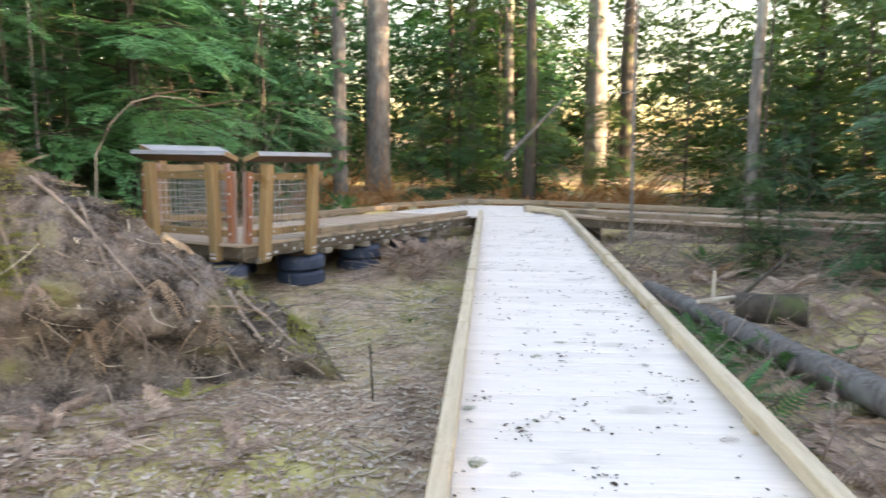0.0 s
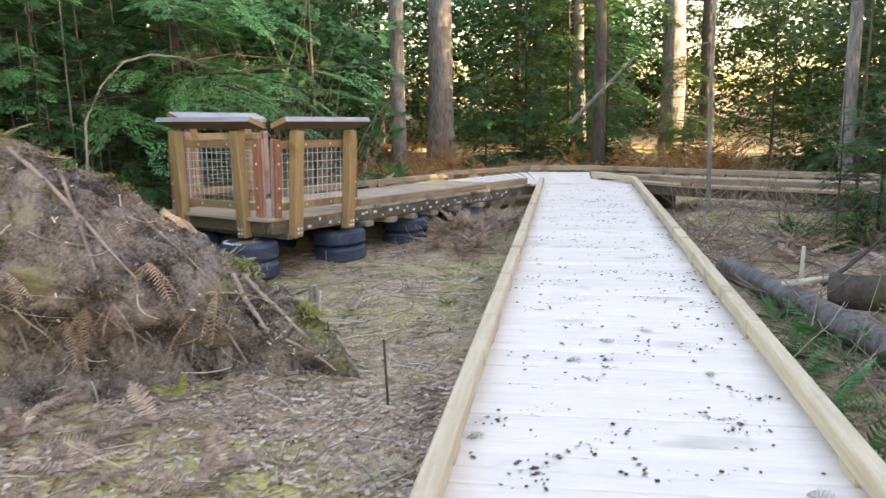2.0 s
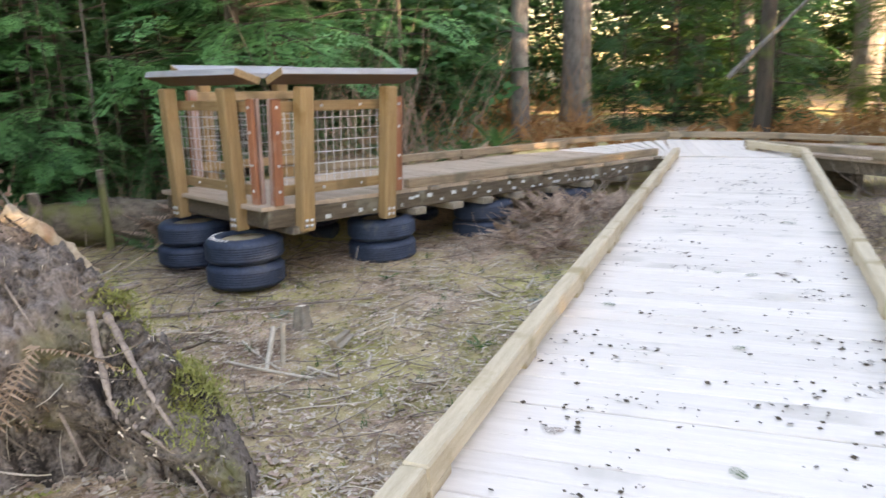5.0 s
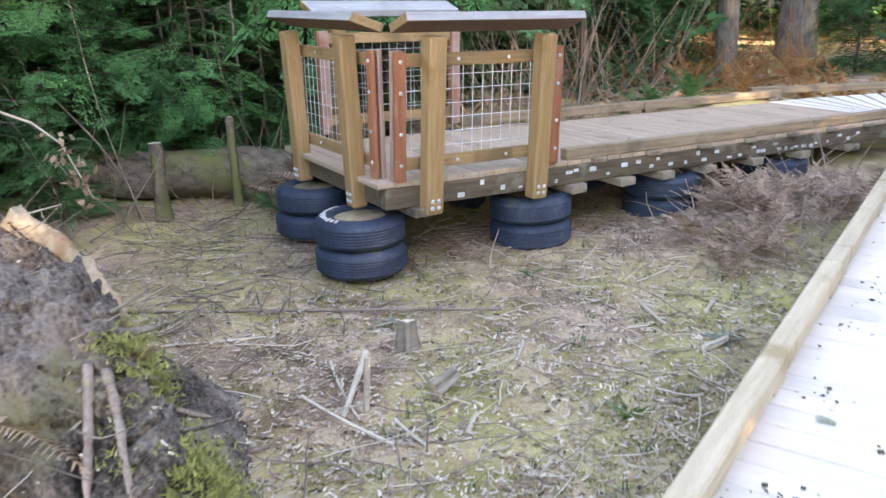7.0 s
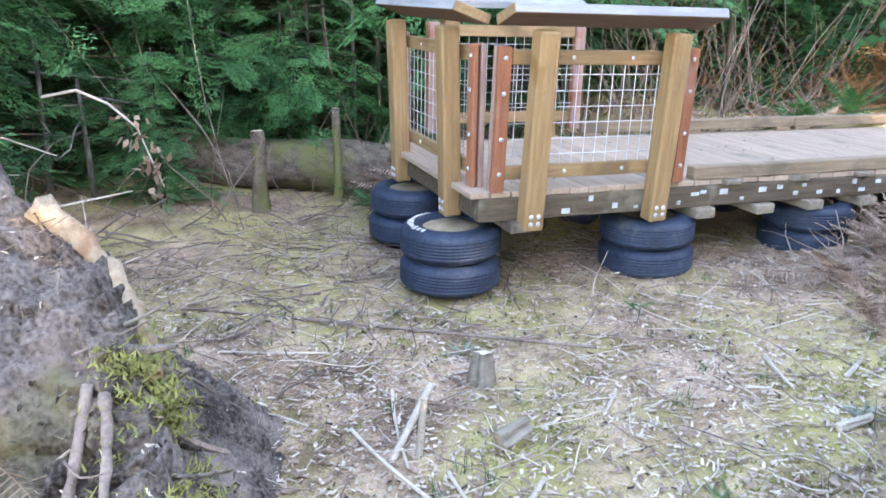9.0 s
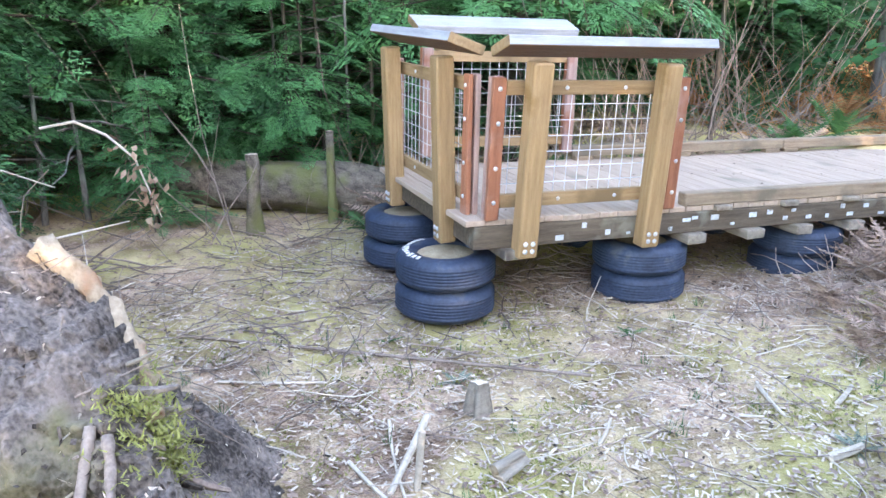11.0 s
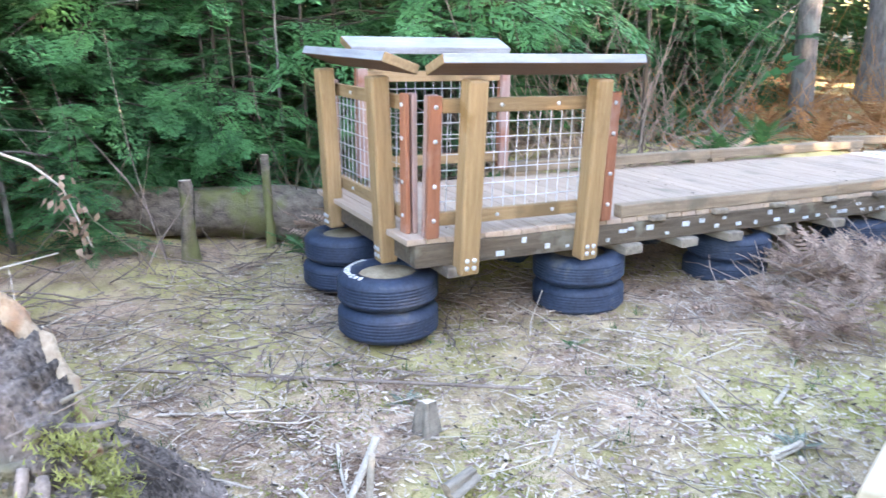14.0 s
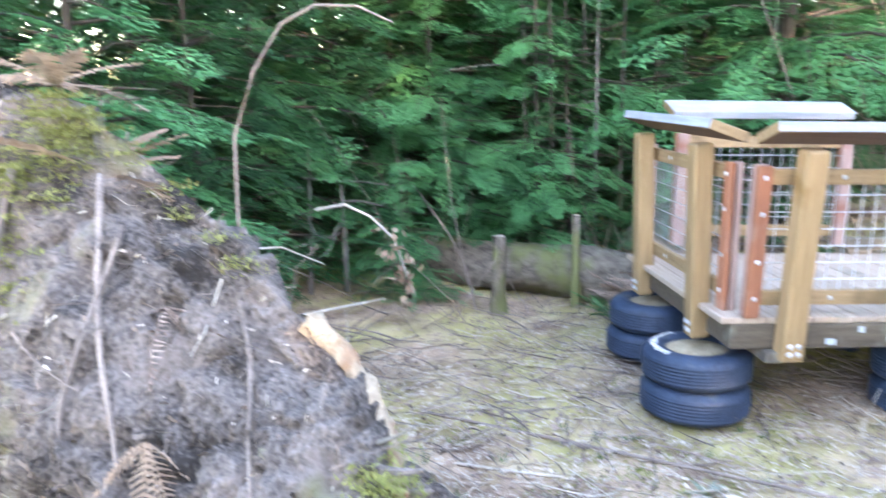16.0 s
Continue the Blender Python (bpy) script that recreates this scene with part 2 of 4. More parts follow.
def ground_z(x, y):
    z = -0.53 + 0.06 * noise.noise((x * 0.5, y * 0.5, 1)) + 0.03 * noise.noise((x * 2.1, y * 2.1, 5)) + 0.02 * noise.noise((x * 6, y * 6, 3)) + 0.012 * noise.noise((x * 15, y * 15, 3))
    z -= 0.07 * smooth(8.6, 6.6, y) * smooth(-5.0, -2.5, x)
    z += 0.22 * smooth(1.6, 4.0, x) * smooth(16, 9, y)
    z += 0.14 * math.exp(-((x + 1.6) / 0.75) ** 2 - ((y - 13.2) / 1.0) ** 2)
    z += 0.28 * smooth(18.5, 24, y) + 0.10 * smooth(-6, -9, x)
    u, v = (x + 3.67) * 0.4147 + (y - 10.5) * 0.91, -(x + 3.67) * 0.91 + (y - 10.5) * 0.4147
    # first term: bank added to keep far-side light out from under the pen
    z += 0.46 * smooth(0.95, 1.9, v) * smooth(3.4, 2.2, v) * smooth(-0.1, 0.7, u) * smooth(8.0, 6.5, u) + 0.16 * smooth(4.2, 5.6, u) * smooth(7.4, 6.2, u) * smooth(-1.2, 0.4, v)
    z += 0.26 * math.exp(-((y - 15.1 + 0.385 * (x - 1.75)) / 0.75) ** 2) * smooth(1.2, 2.2, x) * smooth(12, 9, x)
    far = smooth(12, 60, math.hypot(x, y - 10))
    return z + far * (1.2 + 1.5 * noise.noise((x * 0.03, y * 0.03, 9)))


def axis_lines(lo, hi, step, reach):
    mid = list(np.arange(lo, hi + 1e-6, step))
    out, d, p = [], step, hi
    while p < reach:
        d *= 1.22
        p += d
        out.append(p)
    low, d, p = [], step, lo
    while p > -reach:
        d *= 1.22
        p -= d
        low.append(p)
    return low[::-1] + mid + out


gx, gy = axis_lines(-7, 3.5, 0.05, 900), axis_lines(3.5, 14.5, 0.05, 900)
gv = [(x, y, ground_z(x, y)) for y in gy for x in gx]
W = len(gx)
gf = [(j * W + i, j * W + i + 1, (j + 1) * W + i + 1, (j + 1) * W + i) for j in range(len(gy) - 1) for i in range(W - 1)]
tagged(link_mesh("ground", data("ground", gv, gf), GROUND, smooth=True), "mossy brown forest floor covered in needles and chips", "ground", kind="structure")

# ---- raised walkways ----
DW = 0.85                     # half width of the main walkway
board_mesh = []
for k in range(4):
    bm = block(-DW + 0.01, DW - 0.01, -0.0685, 0.0685, -0.038, 0, 0.004, jitter=0.0012)
    me = bpy.data.meshes.new("board")
    bm.to_mesh(me)
    bm.free()
    me.materials.append(DECK)
    board_mesh.append(me)


def kerb(parent, p, q, z=0.04, mat=KERB, label=""):
    """A square kerb timber from p to q, raised on short packing blocks."""
    p, q = Vector((*p, 0)), Vector((*q, 0))
    n = (q - p).length
    m = Matrix.Translation(p + Vector((0, 0, z))) @ Matrix.Rotation(math.atan2(q.y - p.y, q.x - p.x), 4, "Z")
    ob = part("kerb_rail", block(0, n, -0.045, 0.045, 0, 0.095, 0.008, jitter=0.002), mat, parent, label)
    ob.matrix_local = m
    for i in range(max(2, int(n / 1.2) + 1)):
        x = 0.12 + (n - 0.24) * i / max(1, int(n / 1.2)) if n > 1 else n * (0.2 + 0.6 * i)
        b = part("packing_block", block(x - 0.09, x + 0.09, -0.04, 0.04, -z + 0.001, -0.001, 0.004), mat, parent)
        b.matrix_local = m


main = thing("boardwalk_main", Matrix(), "pale weathered timber boardwalk with kerb rails over the ground", "boardwalk", kind="structure")
for side in (-1, 1):
    ys = [-4.0, -0.4, 3.25, 6.85, 10.5, 13.6, 16.18]
    for a0, a1 in zip(ys, ys[1:]):
        kerb(main, (side * (DW - 0.045), a0 + 0.003), (side * (DW - 0.045), a1 - 0.003), mat=KERB)
for x in (-0.72, 0, 0.72):
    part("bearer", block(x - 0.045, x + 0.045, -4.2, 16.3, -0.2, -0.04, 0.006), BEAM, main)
for k in range(9):
    y = -3.4 + k * 2.35
    part("cross_sill", block(-0.93, 0.93, y - 0.05, y + 0.05, -0.29, -0.202, 0.008), SILL, main)
    for x in (-0.75, 0.75):
        part("support_block", block(x - 0.1, x + 0.1, y - 0.14, y + 0.14, ground_z(x, y) - 0.1, -0.292, 0.01), BEAM, main)

# the junction deck at the far end, and the walkway that leaves to the right
NEAR = [(0.08, 17.35), (1.75, 15.9), (5.3, 14.35), (9.6, 12.9)]
FAR = [(-2.95, 17.35), (-1.15, 18.85), (0.25, 18.68), (2.6, 17.5), (6.4, 15.9), (10.6, 14.5)]
right = thing("boardwalk_right", Matrix(), "timber boardwalk branch leaving the junction with kerb rails", "boardwalk", kind="structure")
for pts, sd in ((NEAR, 1), (FAR, -1)):
    for p, q in zip(pts, pts[1:]):
        kerb(right, p, q, mat=OLDKERB)
kerb(right, (0.12, 17.25), (0.80, 16.24), mat=KERB)


def prism(pts, z0, z1):
    bm = bmesh.new()
    top = [bm.verts.new((x, y, z1)) for x, y in pts]
    bot = [bm.verts.new((x, y, z0)) for x, y in pts]
    n = len(pts)
    if sum(pts[i][0] * pts[(i + 1) % n][1] - pts[(i + 1) % n][0] * pts[i][1] for i in range(n)) < 0:
        top.reverse(), bot.reverse()
    bm.faces.new(top)
    bm.faces.new(bot[::-1])
    for i in range(n):
        bm.faces.new((top[i - 1], bot[i - 1], bot[i], top[i]))
    return bm


def strip(pa, pb, qa, qb, count, parent, mat, gap=0.006, z=0.0, thick=0.038):
    """count boards that fill the quadrilateral pa pb qb qa, each from the a side to the b side."""
    pa, pb, qa, qb = map(Vector, (pa, pb, qa, qb))
    for i in range(count):
        t0, t1 = i / count, (i + 1) / count
        g = gap / max(0.2, (qa - pa).length)
        c = [pa.lerp(qa, t0), pb.lerp(qb, t0), pb.lerp(qb, t1 - g), pa.lerp(qa, t1 - g)]
        ob = part("board", prism([tuple(v) for v in c], -thick, 0), mat, parent)
        ob.location.z = z


for (na, nb), (fa, fb) in zip(zip(NEAR, NEAR[1:]), zip(FAR[2:], FAR[3:])):
    strip(na, fa, nb, fb, max(6, int((Vector(nb) - Vector(na)).length / 0.16)), right, PALE)
    for t in (0.06, 0.94):
        c = [Vector(na).lerp(Vector(fa), t), Vector(nb).lerp(Vector(fb), t)]
        d = (c[1] - c[0]).normalized().orthogonal() * 0.045
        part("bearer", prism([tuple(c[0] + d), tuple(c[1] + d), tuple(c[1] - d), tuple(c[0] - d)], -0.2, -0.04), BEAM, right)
    mid = (Vector(na) + Vector(fb)) / 2
    part("support_block", block(mid.x - 0.3, mid.x + 0.3, mid.y - 0.3, mid.y + 0.3, ground_z(*mid) - 0.1, -0.202, 0.01), BEAM, right)

# the walkway to the viewing pen: its frame lies along the branch, with the pen's deck corner as origin
PEN = Matrix.Translation((-3.67, 10.50, 0.2)) @ Matrix.Rotation(radians(65.5), 4, "Z") @ Matrix.Rotation(radians(1.74), 4, "Y")
PW = 1.86                     # its width
branch = thing("boardwalk_branch", PEN, "timber boardwalk branch on tyre stacks ending at the viewing pen", "boardwalk", kind="structure")
UEND = 6.35
for y in (0.045, PW / 2, PW - 0.045):
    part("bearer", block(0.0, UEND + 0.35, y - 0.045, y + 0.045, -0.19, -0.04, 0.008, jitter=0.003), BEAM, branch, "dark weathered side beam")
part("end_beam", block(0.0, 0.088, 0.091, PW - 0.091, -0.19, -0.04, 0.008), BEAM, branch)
sills = [0.28, 1.72, 2.25, 2.72, 3.25, 3.9, 4.6, 5.4]
for i, x in enumerate(sills):
    part("cross_sill", block(x - 0.08, x + 0.08, -0.06, PW + 0.06, -0.262, -0.192, 0.008, jitter=0.004), SILL, branch, "grey sawn sill end")
x = 1.95
while x < UEND:
    part("packing_block", block(x - 0.07, x + 0.07, -0.035, 0.06, -0.038, 0.0, 0.006, jitter=0.003), SILL, branch)
    x += 0.62
plate_bm = block(-0.032, 0.032, -0.006, 0.0, -0.02, 0.02, 0.003)
plate_me = bpy.data.meshes.new("bolt_plate")
plate_bm.to_mesh(plate_me)
plate_bm.free()
plate_me.materials.append(PLATE)
px = 0.62
while px < 5.6:
    ob = link_mesh("bolt_plate", plate_me, None, branch, "pale galvanised plate")
    ob.location = (px, -0.001, random.choice((-0.085, -0.145)) + random.uniform(-0.01, 0.01))
    ob.scale = (random.uniform(0.5, 1.2), 1, random.uniform(0.5, 1.0))
    px += random.uniform(0.06, 0.20)
kerb(branch, (1.62, 0.05), (3.9, 0.05), z=0.002, mat=OLDKERB)
kerb(branch, (3.905, 0.05), (6.45, 0.12), z=0.002, mat=OLDKERB)
kerb(branch, (1.75, PW - 0.05), (4.2, PW - 0.05), mat=OLDKERB)
kerb(branch, (4.205, PW - 0.05), (6.6, PW - 0.05), mat=OLDKERB)


# ---- viewing pen guards ----
def bolt(parent, x, y, z, r=0.013, axis="-y"):
    bm = bmesh.new()
    bmesh.ops.create_uvsphere(bm, u_segments=10, v_segments=6, radius=r)
    for v in bm.verts:
        v.co.y *= 0.55
    ob = part("bolt", bm, GALV, parent, "domed galvanised bolt", smooth=True)
    ob.location = (x, y, z)
    return ob


LEAN = 3.0


def guard(name, m, n, label, a0=-0.26, a1=0.30, u0=-0.22, u1=0.20):
    """A guard panel: x runs along it, y points into the pen, z up from the deck; posts at x = 0 and n, on the outside of the beam."""
    g = thing(name, m, label, "guard rail", "guards round the viewing pen")
    tilt = Matrix.Rotation(radians(LEAN), 4, "X")
    for x in (0, n):
        p = part("post", block(-0.068, 0.068, -0.125, -0.002, -0.235, 1.0, 0.012, jitter=0.003), POST, g)
        p.matrix_local = Matrix.Translation((x, 0, 0)) @ tilt
        for bx in (-0.026, 0.026):
            for bz in (-0.185, -0.135):
                bolt(p, bx, -0.128, bz, 0.017)
    cap = part("cap_rail", block(a0, n + a1, -0.125, 0.125, -0.031, 0.031, 0.005), None, g, "weathered sloping cap board, sky grey above, shade brown below")
    cap.data.materials.append(CAPSHADE)
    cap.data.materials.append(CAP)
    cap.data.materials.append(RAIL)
    # shade colour on downward faces, sky grey on the others, end grain on the ends
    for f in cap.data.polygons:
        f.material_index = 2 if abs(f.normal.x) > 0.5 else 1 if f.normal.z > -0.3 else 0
    cap.matrix_local = Matrix.Translation((0, -0.075, 1.085)) @ Matrix.Rotation(radians(-19), 4, "X")
    inner = Matrix.Translation((0, 0.025, 0)) @ Matrix.Rotation(radians(1.0), 4, "X")
    for z, nm in ((0.79, "upper_rail"), (0.075, "lower_rail")):
        r = part(nm, block(u0 + 0.05, n + u1 - 0.05, -0.02, 0.02, z, z + 0.09, 0.005, jitter=0.002), RAIL, g)
        r.matrix_local = inner
        for t in (0.27, 0.73):
            bolt(r, n * t, -0.022, z + 0.045, 0.014)
    for i, (x, mt) in enumerate(((u0, RED), (n + u1, RED))):
        for dy, m2 in ((-0.022, mt), (0.03, MAUVE)):
            u = part("upright", block(x - 0.045, x + 0.045, dy - 0.018, dy + 0.018, 0.0, 0.9, 0.006, jitter=0.002), m2, g, "reddish sawn upright")
            u.matrix_local = inner
        for z in (0.12, 0.34, 0.62, 0.83):
            bolt(u, x, dy - 0.073, z, 0.015)
    wires = []
    wx = u0 + 0.02
    while wx < n + u1:
        wires.append(tube([(wx, 0.006, 0.10), (wx, 0.006, 0.86)], [0.0032, 0.0032], 5))
        wx += 0.085
    z = 0.13
    while z < 0.86:
        wires.append(tube([(u0, 0.0, z), (n + u1, 0.0, z)], [0.0032, 0.0032], 5))
        z += 0.1
    w = link_mesh("wire_mesh", gather("wire_mesh", wires), GALV, g, "galvanised welded wire mesh")
    w.matrix_local = inner
    return g


guard("guard_rail", PEN @ Matrix.Translation((0.335, 0, 0)), 0.94, "amber timber guard with wire mesh and sloping cap")
guard("guard_rail", PEN @ Matrix.Translation((0.02, 1.49, 0)) @ Matrix.Rotation(radians(-90), 4, "Z"), 1.08, "timber guard with wire mesh closing the walkway end")
guard("guard_rail", PEN @ Matrix.Translation((1.475, PW, 0.075)) @ Matrix.Rotation(radians(180), 4, "Z"), 0.94, "timber guard with wire mesh on the forest side")


# ---- tyres ----
def tyre_mesh(r, w):
    prof = [(0.56, -0.36), (0.58, -0.47), (0.72, -0.52), (0.85, -0.49), (0.925, -0.42), (0.965, -0.345)]
    for g in range(6):
        z = -0.30 + 0.1 * g
        prof += [(0.992, z), (0.998, z + 0.075), (0.986, z + 0.083), (0.986, z + 0.092)]
    prof += [(0.965, 0.345), (0.925, 0.42), (0.85, 0.49), (0.72, 0.52), (0.58, 0.47), (0.56, 0.36)]
    seg = 56
    v = [(r * a * math.cos(2 * math.pi * k / seg), r * a * math.sin(2 * math.pi * k / seg), w * b) for k in range(seg) for a, b in prof]
    n = len(prof)
    f = [(k * n + i, ((k + 1) % seg) * n + i, ((k + 1) % seg) * n + (i + 1) % n, k * n + (i + 1) % n) for k in range(seg) for i in range(n)]
    return data("rubber", v, f)


TR, TW = 0.342, 0.215
rubber = tyre_mesh(TR, TW)
fill_bm = bmesh.new()
bmesh.ops.create_cone(fill_bm, cap_ends=True, segments=32, radius1=TR * 0.6, radius2=TR * 0.57, depth=0.16)
fill_me = bpy.data.meshes.new("packed_fill")
fill_bm.to_mesh(fill_me)
fill_bm.free()
fill_me.materials.append(FILL)
for u, vv, top_label in ((-0.06, 0.32, 1), (0.05, 1.46, 0), (1.45, 0.26, 0), (1.45, 1.5, 0), (3.0, 0.3, 0), (3.0, 1.5, 0), (4.55, 0.3, 0), (4.55, 1.5, 0)):
    base = PEN @ Vector((u, vv, -0.262))
    for k in range(2):
        c = base - Vector((0, 0, TW * (0.54 + 1.02 * k)))
        c += Vector((random.uniform(-0.015, 0.015), random.uniform(-0.015, 0.015), 0))
        t = thing("tyre", Matrix.Translation(c) @ Matrix.Rotation(random.uniform(0, 6), 4, "Z") @ Matrix.Rotation(radians(random.uniform(-1.5, 1.5)), 4, "X"),
                  "worn black tyre with sky-blue tint stacked as a footing" if k == 0 else "worn black tyre at the bottom of a stack", "tyre", "tyres under the pen walkway")
        link_mesh("rubber", rubber, RUBBER, t, smooth=True)
        link_mesh("packed_fill", fill_me, FILL, t, "tan packed fill")
        if top_label and k == 0:
            for j in range(12):
                aa = 3.0 + j * 0.16
                bar = part("white_lettering", block(-0.012, 0.012, -0.028, 0.028, -0.001, 0.003, 0), WHITE, t, "worn white raised letters")
                bar.matrix_world = Matrix.Translation(c + Vector((0, 0, TW * 0.505))) @ Matrix.Rotation(aa, 4, "Z") @ Matrix.Translation((TR * 0.79, 0, 0)) @ Matrix.Rotation(radians(10), 4, "Y") @ Matrix.Rotation(radians(90 + random.uniform(-20, 20)), 4, "Z") @ Matrix.Diagonal((1, random.uniform(0.4, 0.9), 1, 1))


# ---- foliage ----
rng = np.random.default_rng(7)


def spray_template(pairs=9, leaves=4, width=0.42, droop=0.22, seed=1, blade=0.028):
    """A flat drooping conifer spray, one unit long, as quads (n, 4, 3): side twigs with small needle blades on both sides."""
    r = np.random.default_rng(seed)
    out = []
    for i in range(pairs):
        x = 0.08 + 0.9 * (i + r.uniform(-0.3, 0.3)) / pairs
        for s in (-1, 1):
            n = width * (1 - x) ** 0.75 * r.uniform(0.75, 1.15) + 0.07
            ang = radians(r.uniform(42, 62)) * s
            d = np.array((math.cos(ang), math.sin(ang), -0.12))
            side = np.array((-d[1], d[0], 0))
            o = np.array((x, 0, -droop * x * x))
            for k in range(leaves):
                for q in (-1, 1):
                    t = (k + r.uniform(0.1, 0.9)) / leaves
                    b = o + d * n * t + np.array((0, 0, -0.15 * (n * t) ** 2))
                    f = d * 0.75 + side * q * r.uniform(0.5, 0.8)
                    ln = (0.10 + 0.06 * (1 - t)) * r.uniform(0.7, 1.2) * (6 / (leaves + 2)) ** 0.6
                    w = np.array((-f[1], f[0], r.uniform(-0.5, 0.5))) * blade
                    tip = b + f * ln + np.array((0, 0, r.uniform(-0.02, 0.01)))
                    mid = b + f * ln * 0.45
                    out.append((b, mid + w, tip, mid - w))
    return np.array(out)


FINE = [spray_template(9, 4, 0.44, 0.22, s, 0.015) for s in (1, 2)]
MID = [spray_template(8, 2, 0.44, 0.25, s, 0.026) for s in (3, 4)]
COARSE = [spray_template(6, 1, 0.45, 0.25, s, 0.05) for s in (5, 6)]


def place(templates, items):
    """items: (origin, yaw, pitch, roll, size). Returns quads (n, 4, 3)."""
    out = []
    for i, (o, yaw, pitch, roll, size) in enumerate(items):
        m = np.array(Euler((roll, pitch, yaw)).to_matrix()) * size
        out.append(templates[i % len(templates)] @ m.T + np.array(o))
    return np.concatenate(out)


def trunk_mesh(h, r0, r1=0.03, lean=0.0, sides=14, seed=0, rough=0.06, flare=0.5):
    r = np.random.default_rng(seed)
    steps = 26
    verts, faces = [], []
    ax, ay = r.uniform(-1, 1, 2) * lean
    for i in range(steps + 1):
        t = (i / steps) ** 1.5
        z = t * h
        rad = r0 * (1 - t) + r1 * t + r0 * flare * math.exp(-z / (r0 * 1.6 + 0.02))
        cx, cy = ax * z + 0.02 * math.sin(z * 0.7 + seed), ay * z + 0.02 * math.cos(z * 0.9 + seed)
        for k in range(sides):
            a = 2 * math.pi * k / sides
            q = rad * (1 + rough * noise.noise((math.cos(a) * 2, math.sin(a) * 2, z * 0.8 + seed)) * 2)
            verts.append((cx + q * math.cos(a), cy + q * math.sin(a), z - 0.25))
    for i in range(steps):
        for k in range(sides):
            faces.append((i * sides + k, i * sides + (k + 1) % sides, (i + 1) * sides + (k + 1) % sides, (i + 1) * sides + k))
    return data("trunk", verts, faces), (ax, ay)


def conifer(seed, h, r0, reach, low, templates, count, size, mat, bark, limbs=True, name="conifer", thin=1.0):
    """A conifer > trunk, branches, crown; branches hang in flat sprays, longest near the bottom, with gaps."""
    r = np.random.default_rng(seed)
    t = new(name)
    me, (ax, ay) = trunk_mesh(h, r0, 0.02, 0.015, 12, seed)
    link_mesh("trunk", me, bark, t, smooth=True)
    items, sticks = [], []
    for _ in range(count):
        f = r.uniform(0, 1) ** 1.25
        z = low + f * (h - low) * 0.98
        ln = reach * (1 - f) ** 0.8 * r.uniform(0.55, 1.15) + 0.25
        yaw = r.uniform(0, 2 * math.pi)
        if math.sin(yaw * 2 + seed + z * 1.3) > 0.82 * thin:
            continue
        d = np.array((math.cos(yaw), math.sin(yaw), 0))
        drop = r.uniform(0.05, 0.35)
        n = max(2, int(ln / (size * 0.5)))
        o = np.array((ax * z, ay * z, z - 0.25))
        for k in range(n):
            s = (k + 0.5) / n
            p = o + d * ln * s + np.array((0, 0, 0.18 * ln * s - drop * ln * s * s * 1.4))
            turn = 0 if k == n - 1 else r.choice((-1, 1)) * r.uniform(0.3, 1.1)
            items.append((p, yaw + turn, r.uniform(-0.15, 0.35) + drop * s, r.uniform(-0.35, 0.35), size * r.uniform(0.7, 1.25) * (1.1 - 0.35 * s)))
        if limbs:
            e = o + d * ln * 0.9 + np.array((0, 0, 0.16 * ln - drop * ln))
            sticks.append(tube([o, (o + e) / 2 + np.array((0, 0, 0.05 * ln)), e], [0.012 + 0.006 * ln, 0.008 + 0.002 * ln, 0.003], 4, False))
    if sticks:
        tagged(link_mesh("branch_wood", gather("branch_wood", sticks), bark, t), kind="stuff")
    link_mesh("crown", quads("crown", place(templates, items)), mat, t)
    return t


def plant(proto, x, y, yaw, s, label, group):
    m = Matrix.Translation((x, y, ground_z(x, y))) @ Matrix.Rotation(yaw, 4, "Z")
    proto_scale = Vector((s, s, s * random.uniform(0.9, 1.15)))
    ob = copy_thing(proto, m)
    ob.scale = proto_scale
    ob.location.z = ground_z(x, y)
    return tagged(ob, label, "tree", group)


PROTO = Matrix.Translation((0, 0, 0))
young = [conifer(11 + k, 6.5 + k, 0.06, 1.75, 1.0, FINE, 125, 0.74, NEEDLE, DARKBARK, name="young_hemlock") for k in range(3)]
sapling = [conifer(21 + k, 6.0 + k, 0.06, 1.6, 0.25, MID, 82, 0.92, NEEDLE2 if k else NEEDLE, DARKBARK, name="young_conifer") for k in range(3)]
mid = [conifer(31 + k, 11 + k, 0.15, 2.6, 0.9 + 0.5 * k, COARSE, 130, 1.15, NEEDLE2 if k == 1 else NEEDLE, DARKBARK, name="conifer") for k in range(3)]
tall = [conifer(51 + k, 15 + k, 0.22, 2.6, 3.0 + k, COARSE, 105, 1.45, NEEDLE2 if k else NEEDLE, BARK, name="tall_conifer") for k in range(3)]

# young hemlocks close behind the pen and the fallen log
first = {}


def set_tree(kind, x, y, s=1.0, label="", group="", yaw=None):
    protos = {"young": young, "sapling": sapling, "mid": mid, "tall": tall}[kind]
    k = random.randrange(3)
    yaw = random.uniform(0, 6.28) if yaw is None else yaw
    if (kind, k) not in first:
        first[(kind, k)] = 1
        ob = protos[k]
        ob.matrix_world = Matrix.Translation((x, y, ground_z(x, y))) @ Matrix.Rotation(yaw, 4, "Z")
        ob.scale = (s, s, s)
        tagged(ob, label, "tree", group)
        return ob
    return plant(protos[k], x, y, yaw, s, label, group)


